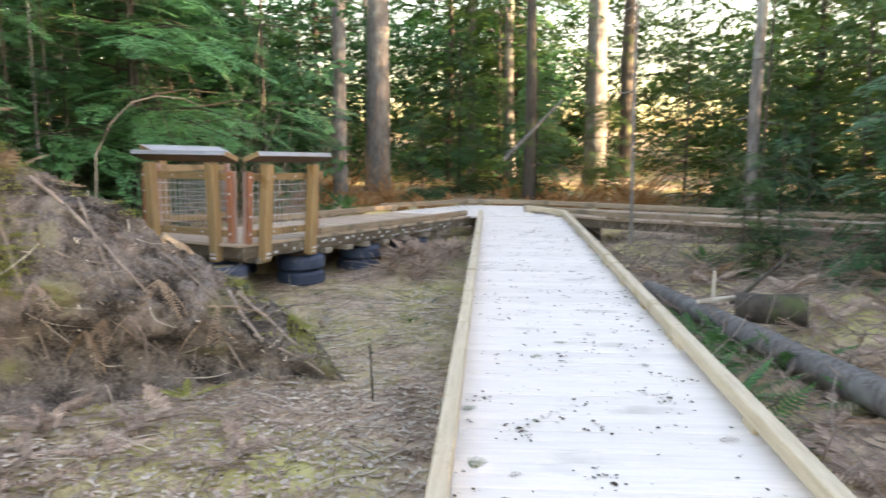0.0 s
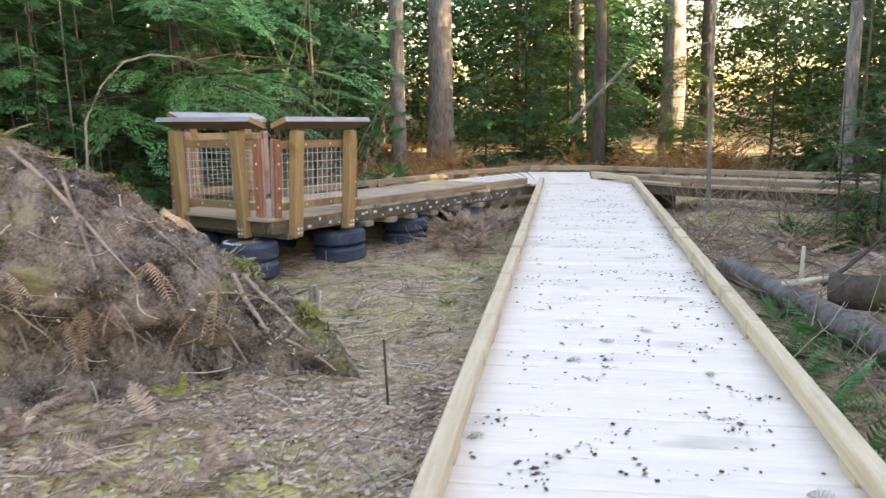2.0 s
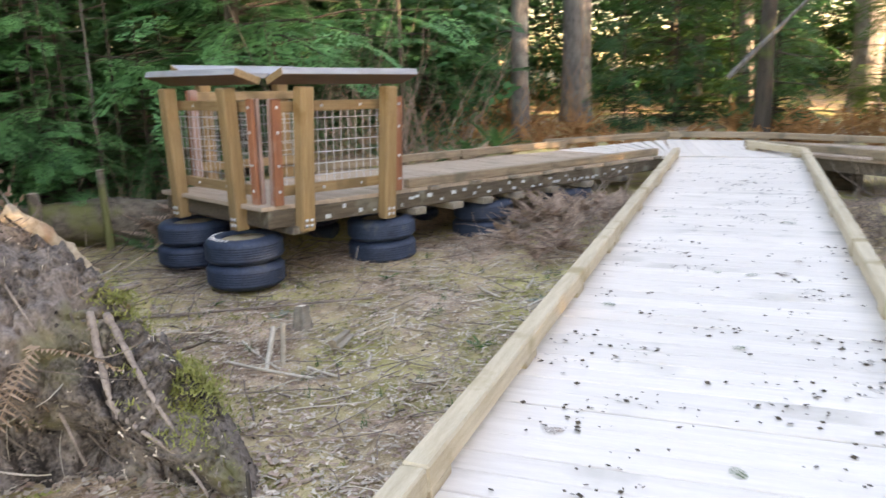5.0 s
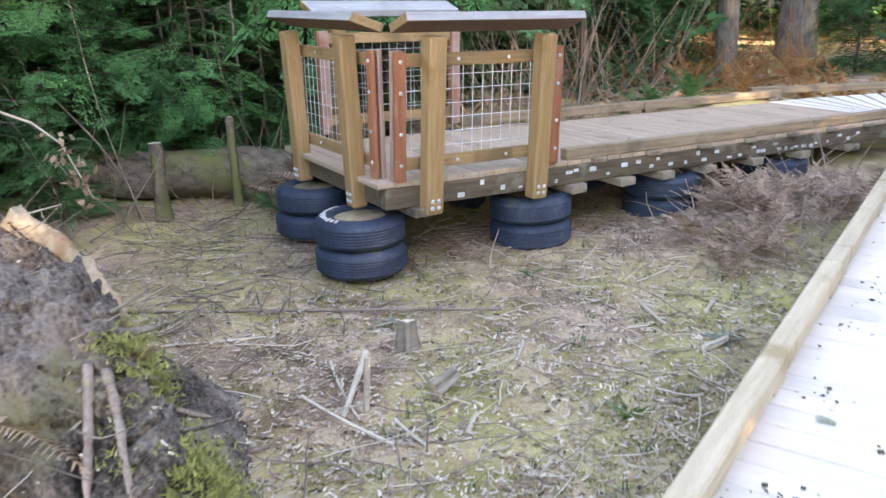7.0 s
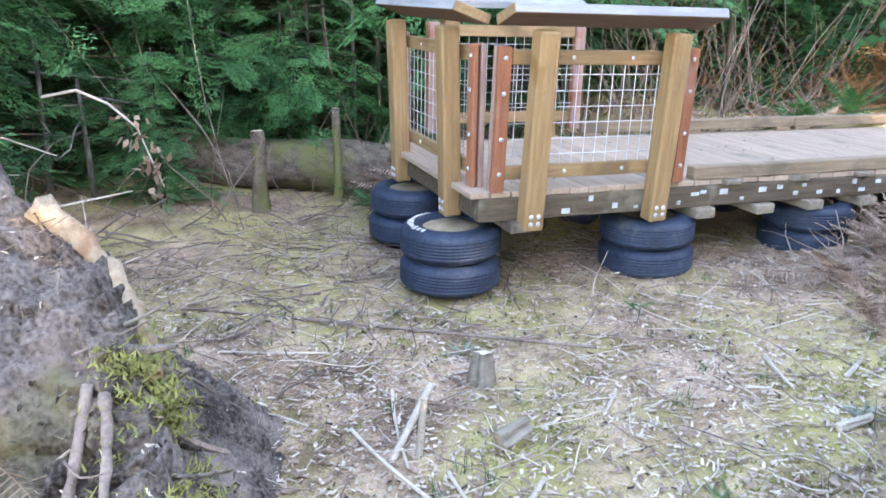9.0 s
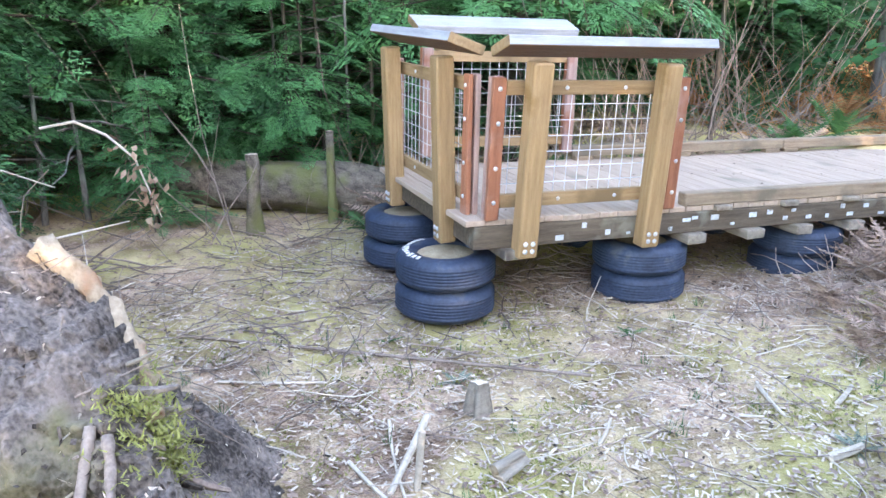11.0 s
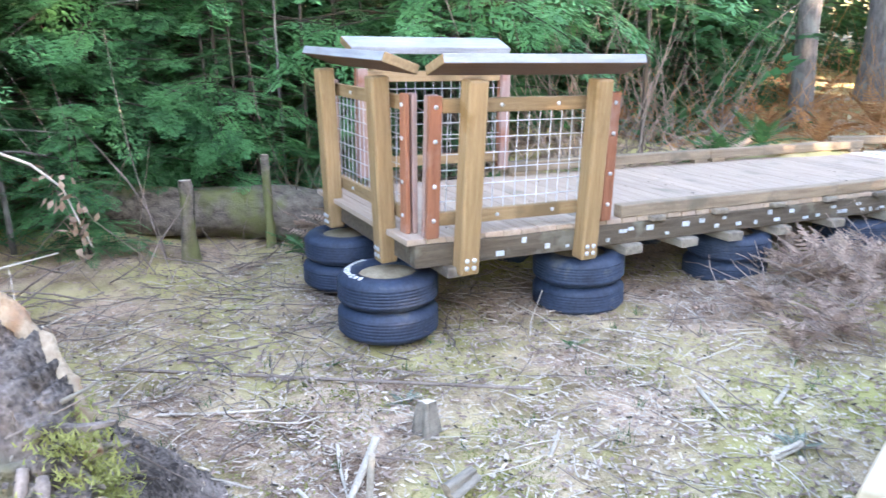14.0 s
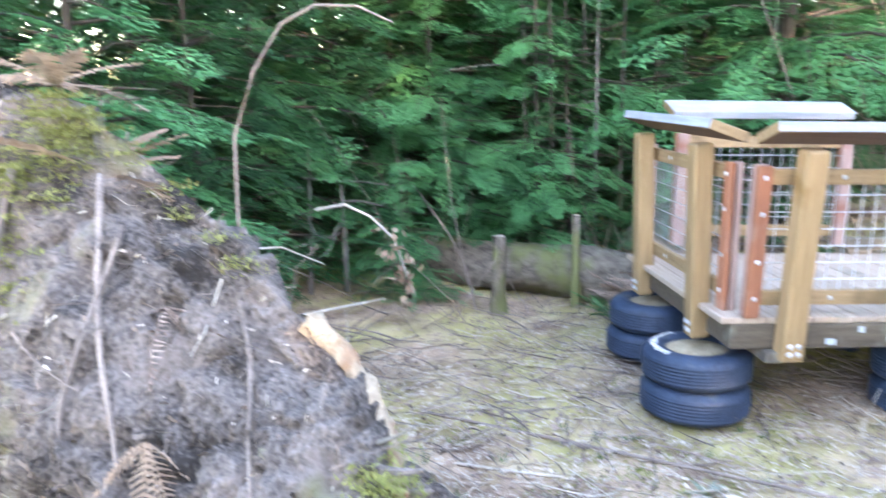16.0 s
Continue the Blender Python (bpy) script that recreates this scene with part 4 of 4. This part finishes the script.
def draped_root(t0, s0, t1, s1, r0, r1, mat, label, lift=0.0, gnarl=0.25):
    """A root that follows the soil of the plate between two places on it."""
    pts = [mound_point(t0 + (t1 - t0) * i / 24, s0 + (s1 - s0) * i / 24) + Vector((0, 0, lift)) for i in range(25)]
    for _ in range(14):
        pts = [pts[0]] + [(pts[i - 1] + pts[i] + pts[i + 1]) / 3 for i in range(1, 24)] + [pts[-1]]
    radii = [(r0 + (r1 - r0) * i / 24) * (1 + gnarl * noise.noise((i * 0.6, t0 * 50, s0 * 50))) for i in range(25)]
    v, f = tube(pts, radii, 14)
    v = [p + (p - pts[i // 14]) * gnarl * 1.6 * noise.noise(p * 26) for i, p in enumerate(v)]
    link_mesh("thick_root", gather("thick_root", [(v, f)]), mat, ROOTS, label, smooth=True)


draped_root(0.45, 0.505, 0.28, 0.525, 0.052, 0.044, ROTTEN, "splintered pale rotten root", 0.05, 0.35)
draped_root(0.53, 0.54, 0.27, 0.56, 0.022, 0.038, SILL, "grey broken root along the crest", 0.06, 0.3)
draped_root(0.66, 0.44, 0.52, 0.30, 0.018, 0.008, TWIG, "bent grey root", 0.04)
draped_root(0.60, 0.42, 0.55, 0.16, 0.014, 0.006, TWIG, "pale bent root", 0.05)
draped_root(0.72, 0.40, 0.66, 0.12, 0.022, 0.010, TWIG, "bent grey root", 0.05)
draped_root(0.30, 0.42, 0.16, 0.30, 0.020, 0.008, TWIG, "brown broken root", 0.03)
draped_root(0.34, 0.40, 0.25, 0.20, 0.022, 0.008, TWIG, "splintered brown root", 0.02)
draped_root(0.50, 0.44, 0.40, 0.34, 0.012, 0.005, TWIG, "brown bent root", 0.04)
log_thing("grey_branch", (-4.6, 7.9, 0.86), (-4.02, 8.03, 0.38), 0.022, 0.014, TWIG, CHIP, "grey broken branch against the root plate", 0.3, 9, 0.05)
for k in range(13):
    p = mound_point(random.uniform(0.20, 0.36), random.uniform(0.47, 0.60)) - Vector((0, 0, 0.05))
    q = p + Vector((random.uniform(0.04, 0.26), random.uniform(0.02, 0.2), random.uniform(-0.12, 0.07)))
    r = random.uniform(0.010, 0.026)
    log_thing("broken_root", p, q, r, r * 0.4, (TWIG, SILL, SOIL)[k % 3], (TWIG, SILL, SOIL)[k % 3], "splintered broken root stub at the plate end", 0.5, 30 + k, 0.1)
log_thing("wooden_stake", (-6.40, 11.50, -0.6), (-6.47, 11.55, 0.34), 0.045, 0.032, LOGBARK, CHIP, "mossy upright broken stake by the log", 0.2, 10)
log_thing("wooden_stake", (-6.58, 10.74, -0.6), (-6.62, 10.78, 0.20), 0.08, 0.055, LOGBARK, CHIP, "mossy broken stump beside the fallen log", 0.4, 12)
log_thing("small_stump", (-2.93, 9.72, -0.6), (-2.95, 9.75, -0.39), 0.065, 0.04, SILL, CHIP, "small mossy stump in the ground", 0.4, 11)
log_thing("small_stump", (-1.86, 9.46, -0.6), (-1.86, 9.46, -0.43), 0.04, 0.035, LOGBARK, MOSS, "tiny mossy stump in the ground", 0.2, 13)
log_thing("pale_stick", (-2.72, 8.90, -0.55), (-2.95, 9.36, -0.44), 0.016, 0.020, PALETWIG, CHIP, "pale stripped stick stuck in the ground", 0.05, 14)
log_thing("long_stick", (-4.85, 9.07, -0.5), (-2.69, 10.42, -0.5), 0.010, 0.010, TWIG, CHIP, "long thin brown stick lying on the ground", 0.05, 15)
log_thing("pale_stick", (-2.66, 9.0, -0.6), (-2.66, 9.04, -0.27), 0.016, 0.016, PALETWIG, CHIP, "short white stake standing in the ground", 0.1, 22)
log_thing("thin_rod", (-1.53, 7.0, -0.62), (-1.56, 7.05, -0.12), 0.010, 0.008, DARKBARK, DARKBARK, "thin dark rod standing in the ground", 0.05, 16)
log_thing("leaning_snag", (-0.3, 21.0, 0.95), (1.15, 21.2, 2.45), 0.05, 0.03, BARK, CHIP, "pale broken branch leaning in the foliage", 0.1, 17)
log_thing("white_stake", (2.0, 10.22, -0.45), (2.01, 10.23, -0.02), 0.022, 0.02, PALETWIG, CHIP, "short pale stake in the brush", 0.1, 18)
log_thing("split_wood", (1.61, 9.38, -0.21), (2.03, 9.54, -0.19), 0.025, 0.03, PALETWIG, CHIP, "pale split piece of wood", 0.2, 19)

log_thing("dark_branch", (2.05, 9.7, -0.28), (2.95, 10.42, 0.22), 0.022, 0.014, DARKBARK, DARKBARK, "dark bare branch leaning out of the brush", 0.1, 23, 0.03)
dry = thing("dry_branch", Matrix(), "dry twig with curled dead leaves beside the root plate", "branch")
link_mesh("stem", gather("stem", [tube([(-5.15, 8.5, 0.84), (-5.0, 8.63, 0.88), (-4.93, 8.77, 0.8), (-4.86, 8.89, 0.66), (-4.76, 8.9, 0.51), (-4.66, 8.92, 0.34)], [0.009, 0.009, 0.008, 0.006, 0.005, 0.003], 6),
                                  tube([(-4.86, 7.95, 0.66), (-4.86, 8.02, 0.70), (-4.91, 8.2, 0.68), (-4.91, 8.45, 0.55)], [0.008, 0.008, 0.006, 0.004], 6),
                                  tube([(-4.71, 8.1, 0.26), (-4.71, 8.23, 0.32), (-4.82, 8.8, 0.31)], [0.009, 0.008, 0.004], 6)]), PALETWIG, dry)
lv = []
for k in range(46):
    f = random.random()
    c = np.array((-4.9 + 0.24 * f, 8.82 + 0.1 * f, 0.74 - 0.4 * f)) + rng.normal(0, 0.045, 3)
    a = rng.normal(0, 1, 3)
    a /= np.linalg.norm(a)
    b = np.cross(a, rng.normal(0, 1, 3))
    b /= np.linalg.norm(b)
    lv.append((c, c + a * 0.03 + b * 0.018, c + a * 0.07, c + a * 0.03 - b * 0.018))
link_mesh("dry_leaves", quads("dry_leaves", np.array(lv)), FERN, dry)


for k, (p, q, r) in enumerate((
    ((-2.0, 11.05), (-1.73, 10.78), 0.012),
    ((-2.27, 9.87), (-2.35, 10.09), 0.01),
    ((-3.03, 8.92), (-2.31, 8.78), 0.011),
    ((-2.48, 9.01), (-2.17, 8.86), 0.009),
    ((-4.11, 8.88), (-3.7, 9.3), 0.01),
    ((-1.59, 11.14), (-1.59, 11.35), 0.014),
    ((-3.19, 9.32), (-2.62, 8.9), 0.009),
    ((-2.14, 10.02), (-2.1, 10.11), 0.01),
    ((-1.41, 10.5), (-1.33, 10.69), 0.022),
    ((-2.09, 9.08), (-2.12, 9.2), 0.014),
    ((-1.92, 10.63), (-1.81, 10.69), 0.009),
)):
    log_thing("pale_splinter", (*p, ground_z(*p) + r), (*q, ground_z(*q) + r + 0.02), r, r * 0.7, PALETWIG, CHIP, "pale split stick lying on the forest floor", 0.25, 60 + k, 0.02)
log_thing("bark_chunk", (-2.43, 9.28, -0.5), (-2.4, 9.44, -0.46), 0.04, 0.03, SILL, ROTTEN, "grey broken chunk of rotten wood", 0.5, 80)
arch = thing("bare_stem", Matrix(), "thin bare stem arching over behind the root plate", "branch")
link_mesh("stem", gather("stem", [tube([(-4.14, 7.75, 0.3), (-4.09, 7.77, 1.37), (-3.97, 7.84, 1.65), (-3.81, 7.92, 1.83), (-3.62, 8.0, 1.89), (-3.41, 8.09, 1.87), (-3.25, 8.16, 1.8)], [0.010, 0.009, 0.008, 0.007, 0.006, 0.005, 0.003], 6)]), TWIG, arch)


# ---- litter ----
def free(x, y):
    if abs(x) < 0.95 and y < 16.4:
        return False
    if y > 16.2 and -2.8 < x < 3:
        return False
    return True


def scatter(name, n, box, make, mat, label, category):
    out = []
    while len(out) < n:
        x, y = random.uniform(box[0], box[1]), random.uniform(box[2], box[3])
        d = min(x - box[0], box[1] - x, y - box[2], box[3] - y)
        if free(x, y) and random.random() < smooth(0, 1.1, d + 0.5 * noise.noise((x * 1.5, y * 1.5, 7))):
            out.append(make(x, y, ground_z(x, y)))
    ob = link_mesh(name, quads(name, np.array(out)), mat)
    return tagged(ob, label, category, kind="stuff")


def flake(a, b, lift=0.01):
    def make(x, y, z):
        n, w = random.uniform(*a), random.uniform(*b)
        t = random.uniform(0, 6.28)
        d = np.array((math.cos(t), math.sin(t), random.uniform(-0.25, 0.25))) * n / 2
        s = np.array((-math.sin(t), math.cos(t), random.uniform(-0.4, 0.4))) * w / 2
        c = np.array((x, y, z + lift + random.uniform(0, 0.01)))
        return (c - d - s * 0.6, c - d * 0.8 + s, c + d + s * 0.5, c + d * 0.8 - s)
    return make


scatter("wood_chip_litter", 21000, (-6.4, 0.3, 6.0, 14.2), flake((0.012, 0.055), (0.006, 0.018)), CHIP, "scattered pale wood chips on the forest floor", "litter")
scatter("leaf_litter", 21000, (-9.8, 0.3, 5.2, 15.2), flake((0.015, 0.055), (0.01, 0.03)), DEAD, "brown dead leaves and bark flakes on the ground", "litter")
scatter("chip_pile", 6000, (-5.4, 0.3, 1.6, 8.4), flake((0.02, 0.07), (0.012, 0.035), 0.015), CHIP, "pale bark chips heaped beside the boardwalk", "litter")
scatter("leaf_pile", 7500, (-5.6, 0.3, 1.2, 8.6), flake((0.02, 0.07), (0.012, 0.035), 0.015), DEAD, "brown bark flakes heaped beside the boardwalk", "litter")
scatter("cone_litter", 1500, (-6.8, 0.3, 4.5, 14.5), flake((0.012, 0.045), (0.008, 0.025), 0.014), DEBRIS, "dark cones and bark crumbs on the forest floor", "litter")
scatter("leaf_litter_right", 15000, (-0.3, 7.4, 2.5, 16.5), flake((0.02, 0.08), (0.015, 0.04)), DEAD, "brown dead leaves in the brush", "litter")
scatter("bracken_litter", 4200, (-8.5, 5, 19.0, 26), flake((0.06, 0.16), (0.03, 0.07), 0.03), BRACKEN, "rusty dry bracken litter beyond the junction", "litter")


def twigs(name, n, box, mat, label, size=(0.15, 0.7), r=(0.002, 0.006), stand=0.12, lift=0.02):
    out = []
    while len(out) < n:
        x, y = random.uniform(box[0], box[1]), random.uniform(box[2], box[3])
        if not free(x, y):
            continue
        t, n2 = random.uniform(0, 6.28), random.uniform(*size)
        q = (x + math.cos(t) * n2, y + math.sin(t) * n2)
        if not free(*q):
            continue
        rr = random.uniform(*r)
        up = abs(random.gauss(0, stand)) * n2
        out.append(bent((x, y, ground_z(x, y) + lift), (*q, ground_z(*q) + lift + up), rr, rr * 0.5, 4, 0.05, 4))
    ob = link_mesh(name, gather(name, out), mat)
    return tagged(ob, label, "twigs", kind="stuff")


twigs("straw_litter", 900, (-6.2, -1.0, 7.4, 13.4), PALETWIG, "pale dry straws and splinters on the forest floor", (0.06, 0.28), (0.0015, 0.004), 0.1, 0.015)
twigs("dark_twigs", 320, (-6.6, -3.4, 8.8, 12.4), TWIG, "dark fallen twigs by the log", (0.1, 0.6), (0.002, 0.008), 0.2)
twigs("fallen_twigs", 700, (-7, -1.2, 4.5, 13), TWIG, "thin brown twigs scattered on the forest floor")
twigs("pale_twigs", 210, (-6.5, -1.2, 5, 13), PALETWIG, "pale bleached twigs scattered on the ground", (0.12, 0.6))
twigs("brush_twigs", 2300, (1.2, 6.5, 5, 16), TWIG, "tangled brown brush and twigs", (0.15, 0.75), (0.003, 0.008), 0.45, 0.03)
twigs("bracken_stems", 500, (-8, 4.5, 19.2, 25), BRACKEN, "dry upright bracken stems", (0.4, 1.3), (0.004, 0.009), 0.9, 0.02)
twigs("branch_brush", 420, (1.15, 5.5, 12.3, 14.9), TWIG, "brown brush heaped against the walkway branch", (0.3, 0.9), (0.003, 0.007), 0.75, 0.03)
twigs("brush_twigs_far", 320, (-7.5, -4.6, 14, 21), TWIG, "bare brown brush behind the walkway", (0.5, 1.6), (0.004, 0.009), 1.4, 0.02)
twigs("brush_pile", 190, (-2.4, -1.1, 12.0, 14.4), TWIG, "heap of brown brush beside the pen walkway", (0.2, 0.7), (0.003, 0.007), 0.6, 0.05)
twigs("log_side_twigs", 230, (-9.5, -5.9, 8.2, 14), TWIG, "dead twigs standing among the young hemlocks", (0.3, 1.2), (0.003, 0.009), 0.9, 0.0)

spots = []
for k in range(1300):
    x, y = random.uniform(-4.8, -1.0), random.uniform(7.6, 11.4)
    if noise.noise((x * 1.3, y * 1.3, 4)) > 0.02:
        spots.append((x, y, ground_z(x, y)))
tagged(tufts("ground_moss", spots, 26, (0.07, 0.028), MOSS, None, 0.5, 0.005, 1.0), "low yellow-green moss on the forest floor", "moss", kind="stuff")
spots = [(x, y, ground_z(x, y)) for x, y in ((random.uniform(-4.4, -1.1), random.uniform(7.8, 12)) for _ in range(60))]
tagged(tufts("grass_tufts", spots, 12, (0.02, 0.10), LEAF, None, 1.0, 0.0025, 0.5), "small green grass tufts", "grass", kind="stuff")
for k in range(30):
    x, y = random.gauss(-1.75, 0.35), random.gauss(12.9, 0.55)
    fern("dead_brush", (x, y, ground_z(x, y) + 0.05), 9, random.uniform(0.25, 0.5), DEAD, "dry brown fern heap beside the walkway", "fern", "dead brush beside the pen walkway", pitch=-0.6)
for k in range(30):
    x, y = random.uniform(-4.8, -1.9), random.uniform(4.4, 6.7)
    fern("dead_fern", (x, y, ground_z(x, y) + 0.03), 7, random.uniform(0.3, 0.5), DEAD, "flattened grey-brown dead fern on the ground", "fern", "dead ferns on the ground", pitch=-0.15)
for k in range(64):
    x, y = random.uniform(1.25, 6), random.uniform(5.5, 15)
    if y < 13.5 or x < 2:
        fern("dead_fern", (x, y, ground_z(x, y) + 0.03), 8, random.uniform(0.3, 0.6), DEAD if k % 3 else FERN, "brown dead fern in the brush", "fern", "dead ferns in the brush", pitch=-0.4)
# ferns added along the far side to darken the space under the pen
for k in range(16):
    p = PEN @ Vector((random.uniform(-0.2, 6), PW + random.uniform(0.35, 1.2), 0))
    fern("low_fern", (p.x, p.y, ground_z(p.x, p.y)), 9, random.uniform(0.35, 0.6), LEAF if k % 2 else DEAD, "dark fern added behind the pen walkway to keep light out", "fern", "ferns behind the pen walkway", pitch=-0.7)
for x, y, n, s, mat, lab in ((-2.92, 11.2, 9, 0.13, LEAF, "small green seedling by the tyres"), (-3.25, 9.9, 14, 0.13, BLUELEAF, "pale grey-green lichen clump on the ground"), (-1.35, 10.7, 12, 0.14, BLUELEAF, "pale grey-green lichen clump on the ground"),
                             (-3.9, 9.95, 8, 0.10, LEAF, "small green seedling on the ground"), (-1.5, 9.6, 10, 0.14, LEAF, "small green seedling on the ground"), (1.32, 7.86, 14, 0.42, NEEDLE3, "low green conifer seedling beside the boardwalk"), (1.42, 7.3, 14, 0.5, NEEDLE3, "low green conifer seedling beside the boardwalk"), (1.45, 8.25, 12, 0.45, LEAF, "green sword fern under the log"), (1.35, 6.6, 12, 0.5, LEAF, "green sword fern under the log"), (1.75, 8.6, 12, 0.55, LEAF, "green sword fern under the log"),
                             (2.1, 7.9, 12, 0.6, LEAF, "green sword fern under the log"), (1.55, 9.3, 10, 0.4, LEAF, "green sword fern under the log"), (2.5, 6.9, 12, 0.6, LEAF, "green sword fern under the log")):
    fern("low_plant", (x, y, ground_z(x, y)), n, s, mat, lab, "plant", pitch=-0.5)
for k in range(26):
    x, y = random.uniform(2.6, 7), random.uniform(11.5, 18.5)
    if free(x, y) and not (14 < y + 0.43 * (x - 2) < 17.8):
        fern("shrub_fern", (x, y, ground_z(x, y)), 10, random.uniform(0.4, 0.8), LEAF, "green fern in the brush beyond the log", "fern", "ferns in the brush", pitch=-0.7)
for k in range(34):
    x, y = random.uniform(-7.5, 3.5), random.uniform(19.6, 24)
    fern("bracken", (x, y, ground_z(x, y)), 9, random.uniform(0.6, 1.1), BRACKEN, "rusty dry bracken beyond the walkway", "fern", "dry bracken beyond the junction", pitch=-0.8)

# small dark needles, cones and green sprigs dropped on the decks
deb = []
for k in range(430):
    x, y = random.uniform(-DW + 0.12, DW - 0.12), 1.5 + 14.5 * random.random()
    drift = random.random() < 0.30
    for j in range(random.randint(6, 16) if drift else random.choice((1, 1, 2, 3))):
        c = np.array((min(DW - 0.1, max(0.1 - DW, x + random.gauss(0, 0.07 if drift else 0.02))), y + random.gauss(0, 0.045 if drift else 0.02), 0.008))
        t, n = random.uniform(0, 6.28), random.uniform(0.006, 0.017)
        d, s = np.array((math.cos(t), math.sin(t), 0)) * n, np.array((-math.sin(t), math.cos(t), 0.3)) * n * random.uniform(0.3, 0.9)
        deb.append((c - d, c + s, c + d, c - s))
tagged(link_mesh("deck_debris", quads("deck_debris", np.array(deb)), DEBRIS), "dark cones and bark bits lying on the deck", "litter", kind="stuff")
deb = []
for k in range(110):
    c = PEN @ Vector((random.uniform(0.2, 6), random.uniform(0.15, PW - 0.15), 0.008))
    t, n = random.uniform(0, 6.28), random.uniform(0.008, 0.018)
    d, s = np.array((math.cos(t), math.sin(t), 0)) * n, np.array((-math.sin(t), math.cos(t), 0.2)) * n * 0.6
    c = np.array(c)
    deb.append((c - d, c + s, c + d, c - s))
tagged(link_mesh("pen_debris", quads("pen_debris", np.array(deb)), DEBRIS), "dark bits lying on the pen walkway", "litter", kind="stuff")
for k in range(24):
    x, y = random.uniform(-0.7, 0.7), random.uniform(3.5, 14)
    q = place([FINE[k % 2]], [((0, 0, 0), random.uniform(0, 6.28), -0.02, 0, random.uniform(0.05, 0.12))])
    q[..., 2] = q[..., 2] * 0.25 + 0.012
    ob = link_mesh("fir_sprig", quads("fir_sprig", q), NEEDLE2 if k % 3 else TWIG)
    ob.location = (x, y, 0)
    tagged(ob, "small dropped conifer sprig on the deck", "sprig", "sprigs on the deck")

# ---- boards of the walkways ----
y = -4.1
k = 0
while y < 16.25:
    ob = link_mesh("board", board_mesh[k % 4], None, main)
    ob.location = (random.uniform(-0.006, 0.006), y, random.uniform(-0.0015, 0.0015))
    ob.rotation_euler.z = math.pi * (k % 2) + random.uniform(-0.001, 0.001)
    y += 0.1475 if k % 5 == 2 else 0.1415
    k += 1
pen_board = []
for k in range(3):
    bm = block(-PW / 2 + 0.01, PW / 2 - 0.01, -0.0685, 0.0685, -0.038, 0, 0.004, jitter=0.0012)
    me = bpy.data.meshes.new("board")
    bm.to_mesh(me)
    bm.free()
    me.materials.append(PALE)
    pen_board.append(me)
x, k = 0.01, 0
while x < UEND - 0.1:
    ob = link_mesh("board", pen_board[k % 3], None, branch)
    ob.matrix_local = Matrix.Translation((x, PW / 2, random.uniform(-0.0015, 0.0015))) @ Matrix.Rotation(radians(90) + math.pi * (k % 2), 4, "Z")
    x += 0.1415
    k += 1
# fan of boards that closes the junction between the three walkways
a0, b0 = PEN @ Vector((UEND, 0.05, 0)), PEN @ Vector((UEND, PW - 0.02, 0))
strip((a0.x, a0.y), (b0.x, b0.y), (-0.85, 16.33), (-1.2, 18.85), 9, right, DECK)
strip((-0.85, 16.33), (-1.2, 18.85), (0.84, 16.33), (0.25, 18.68), 12, right, DECK)
part("support_block", block(-1.0, 0.6, 16.6, 18.4, ground_z(0, 17.5) - 0.2, -0.04, 0.01), BEAM, right)
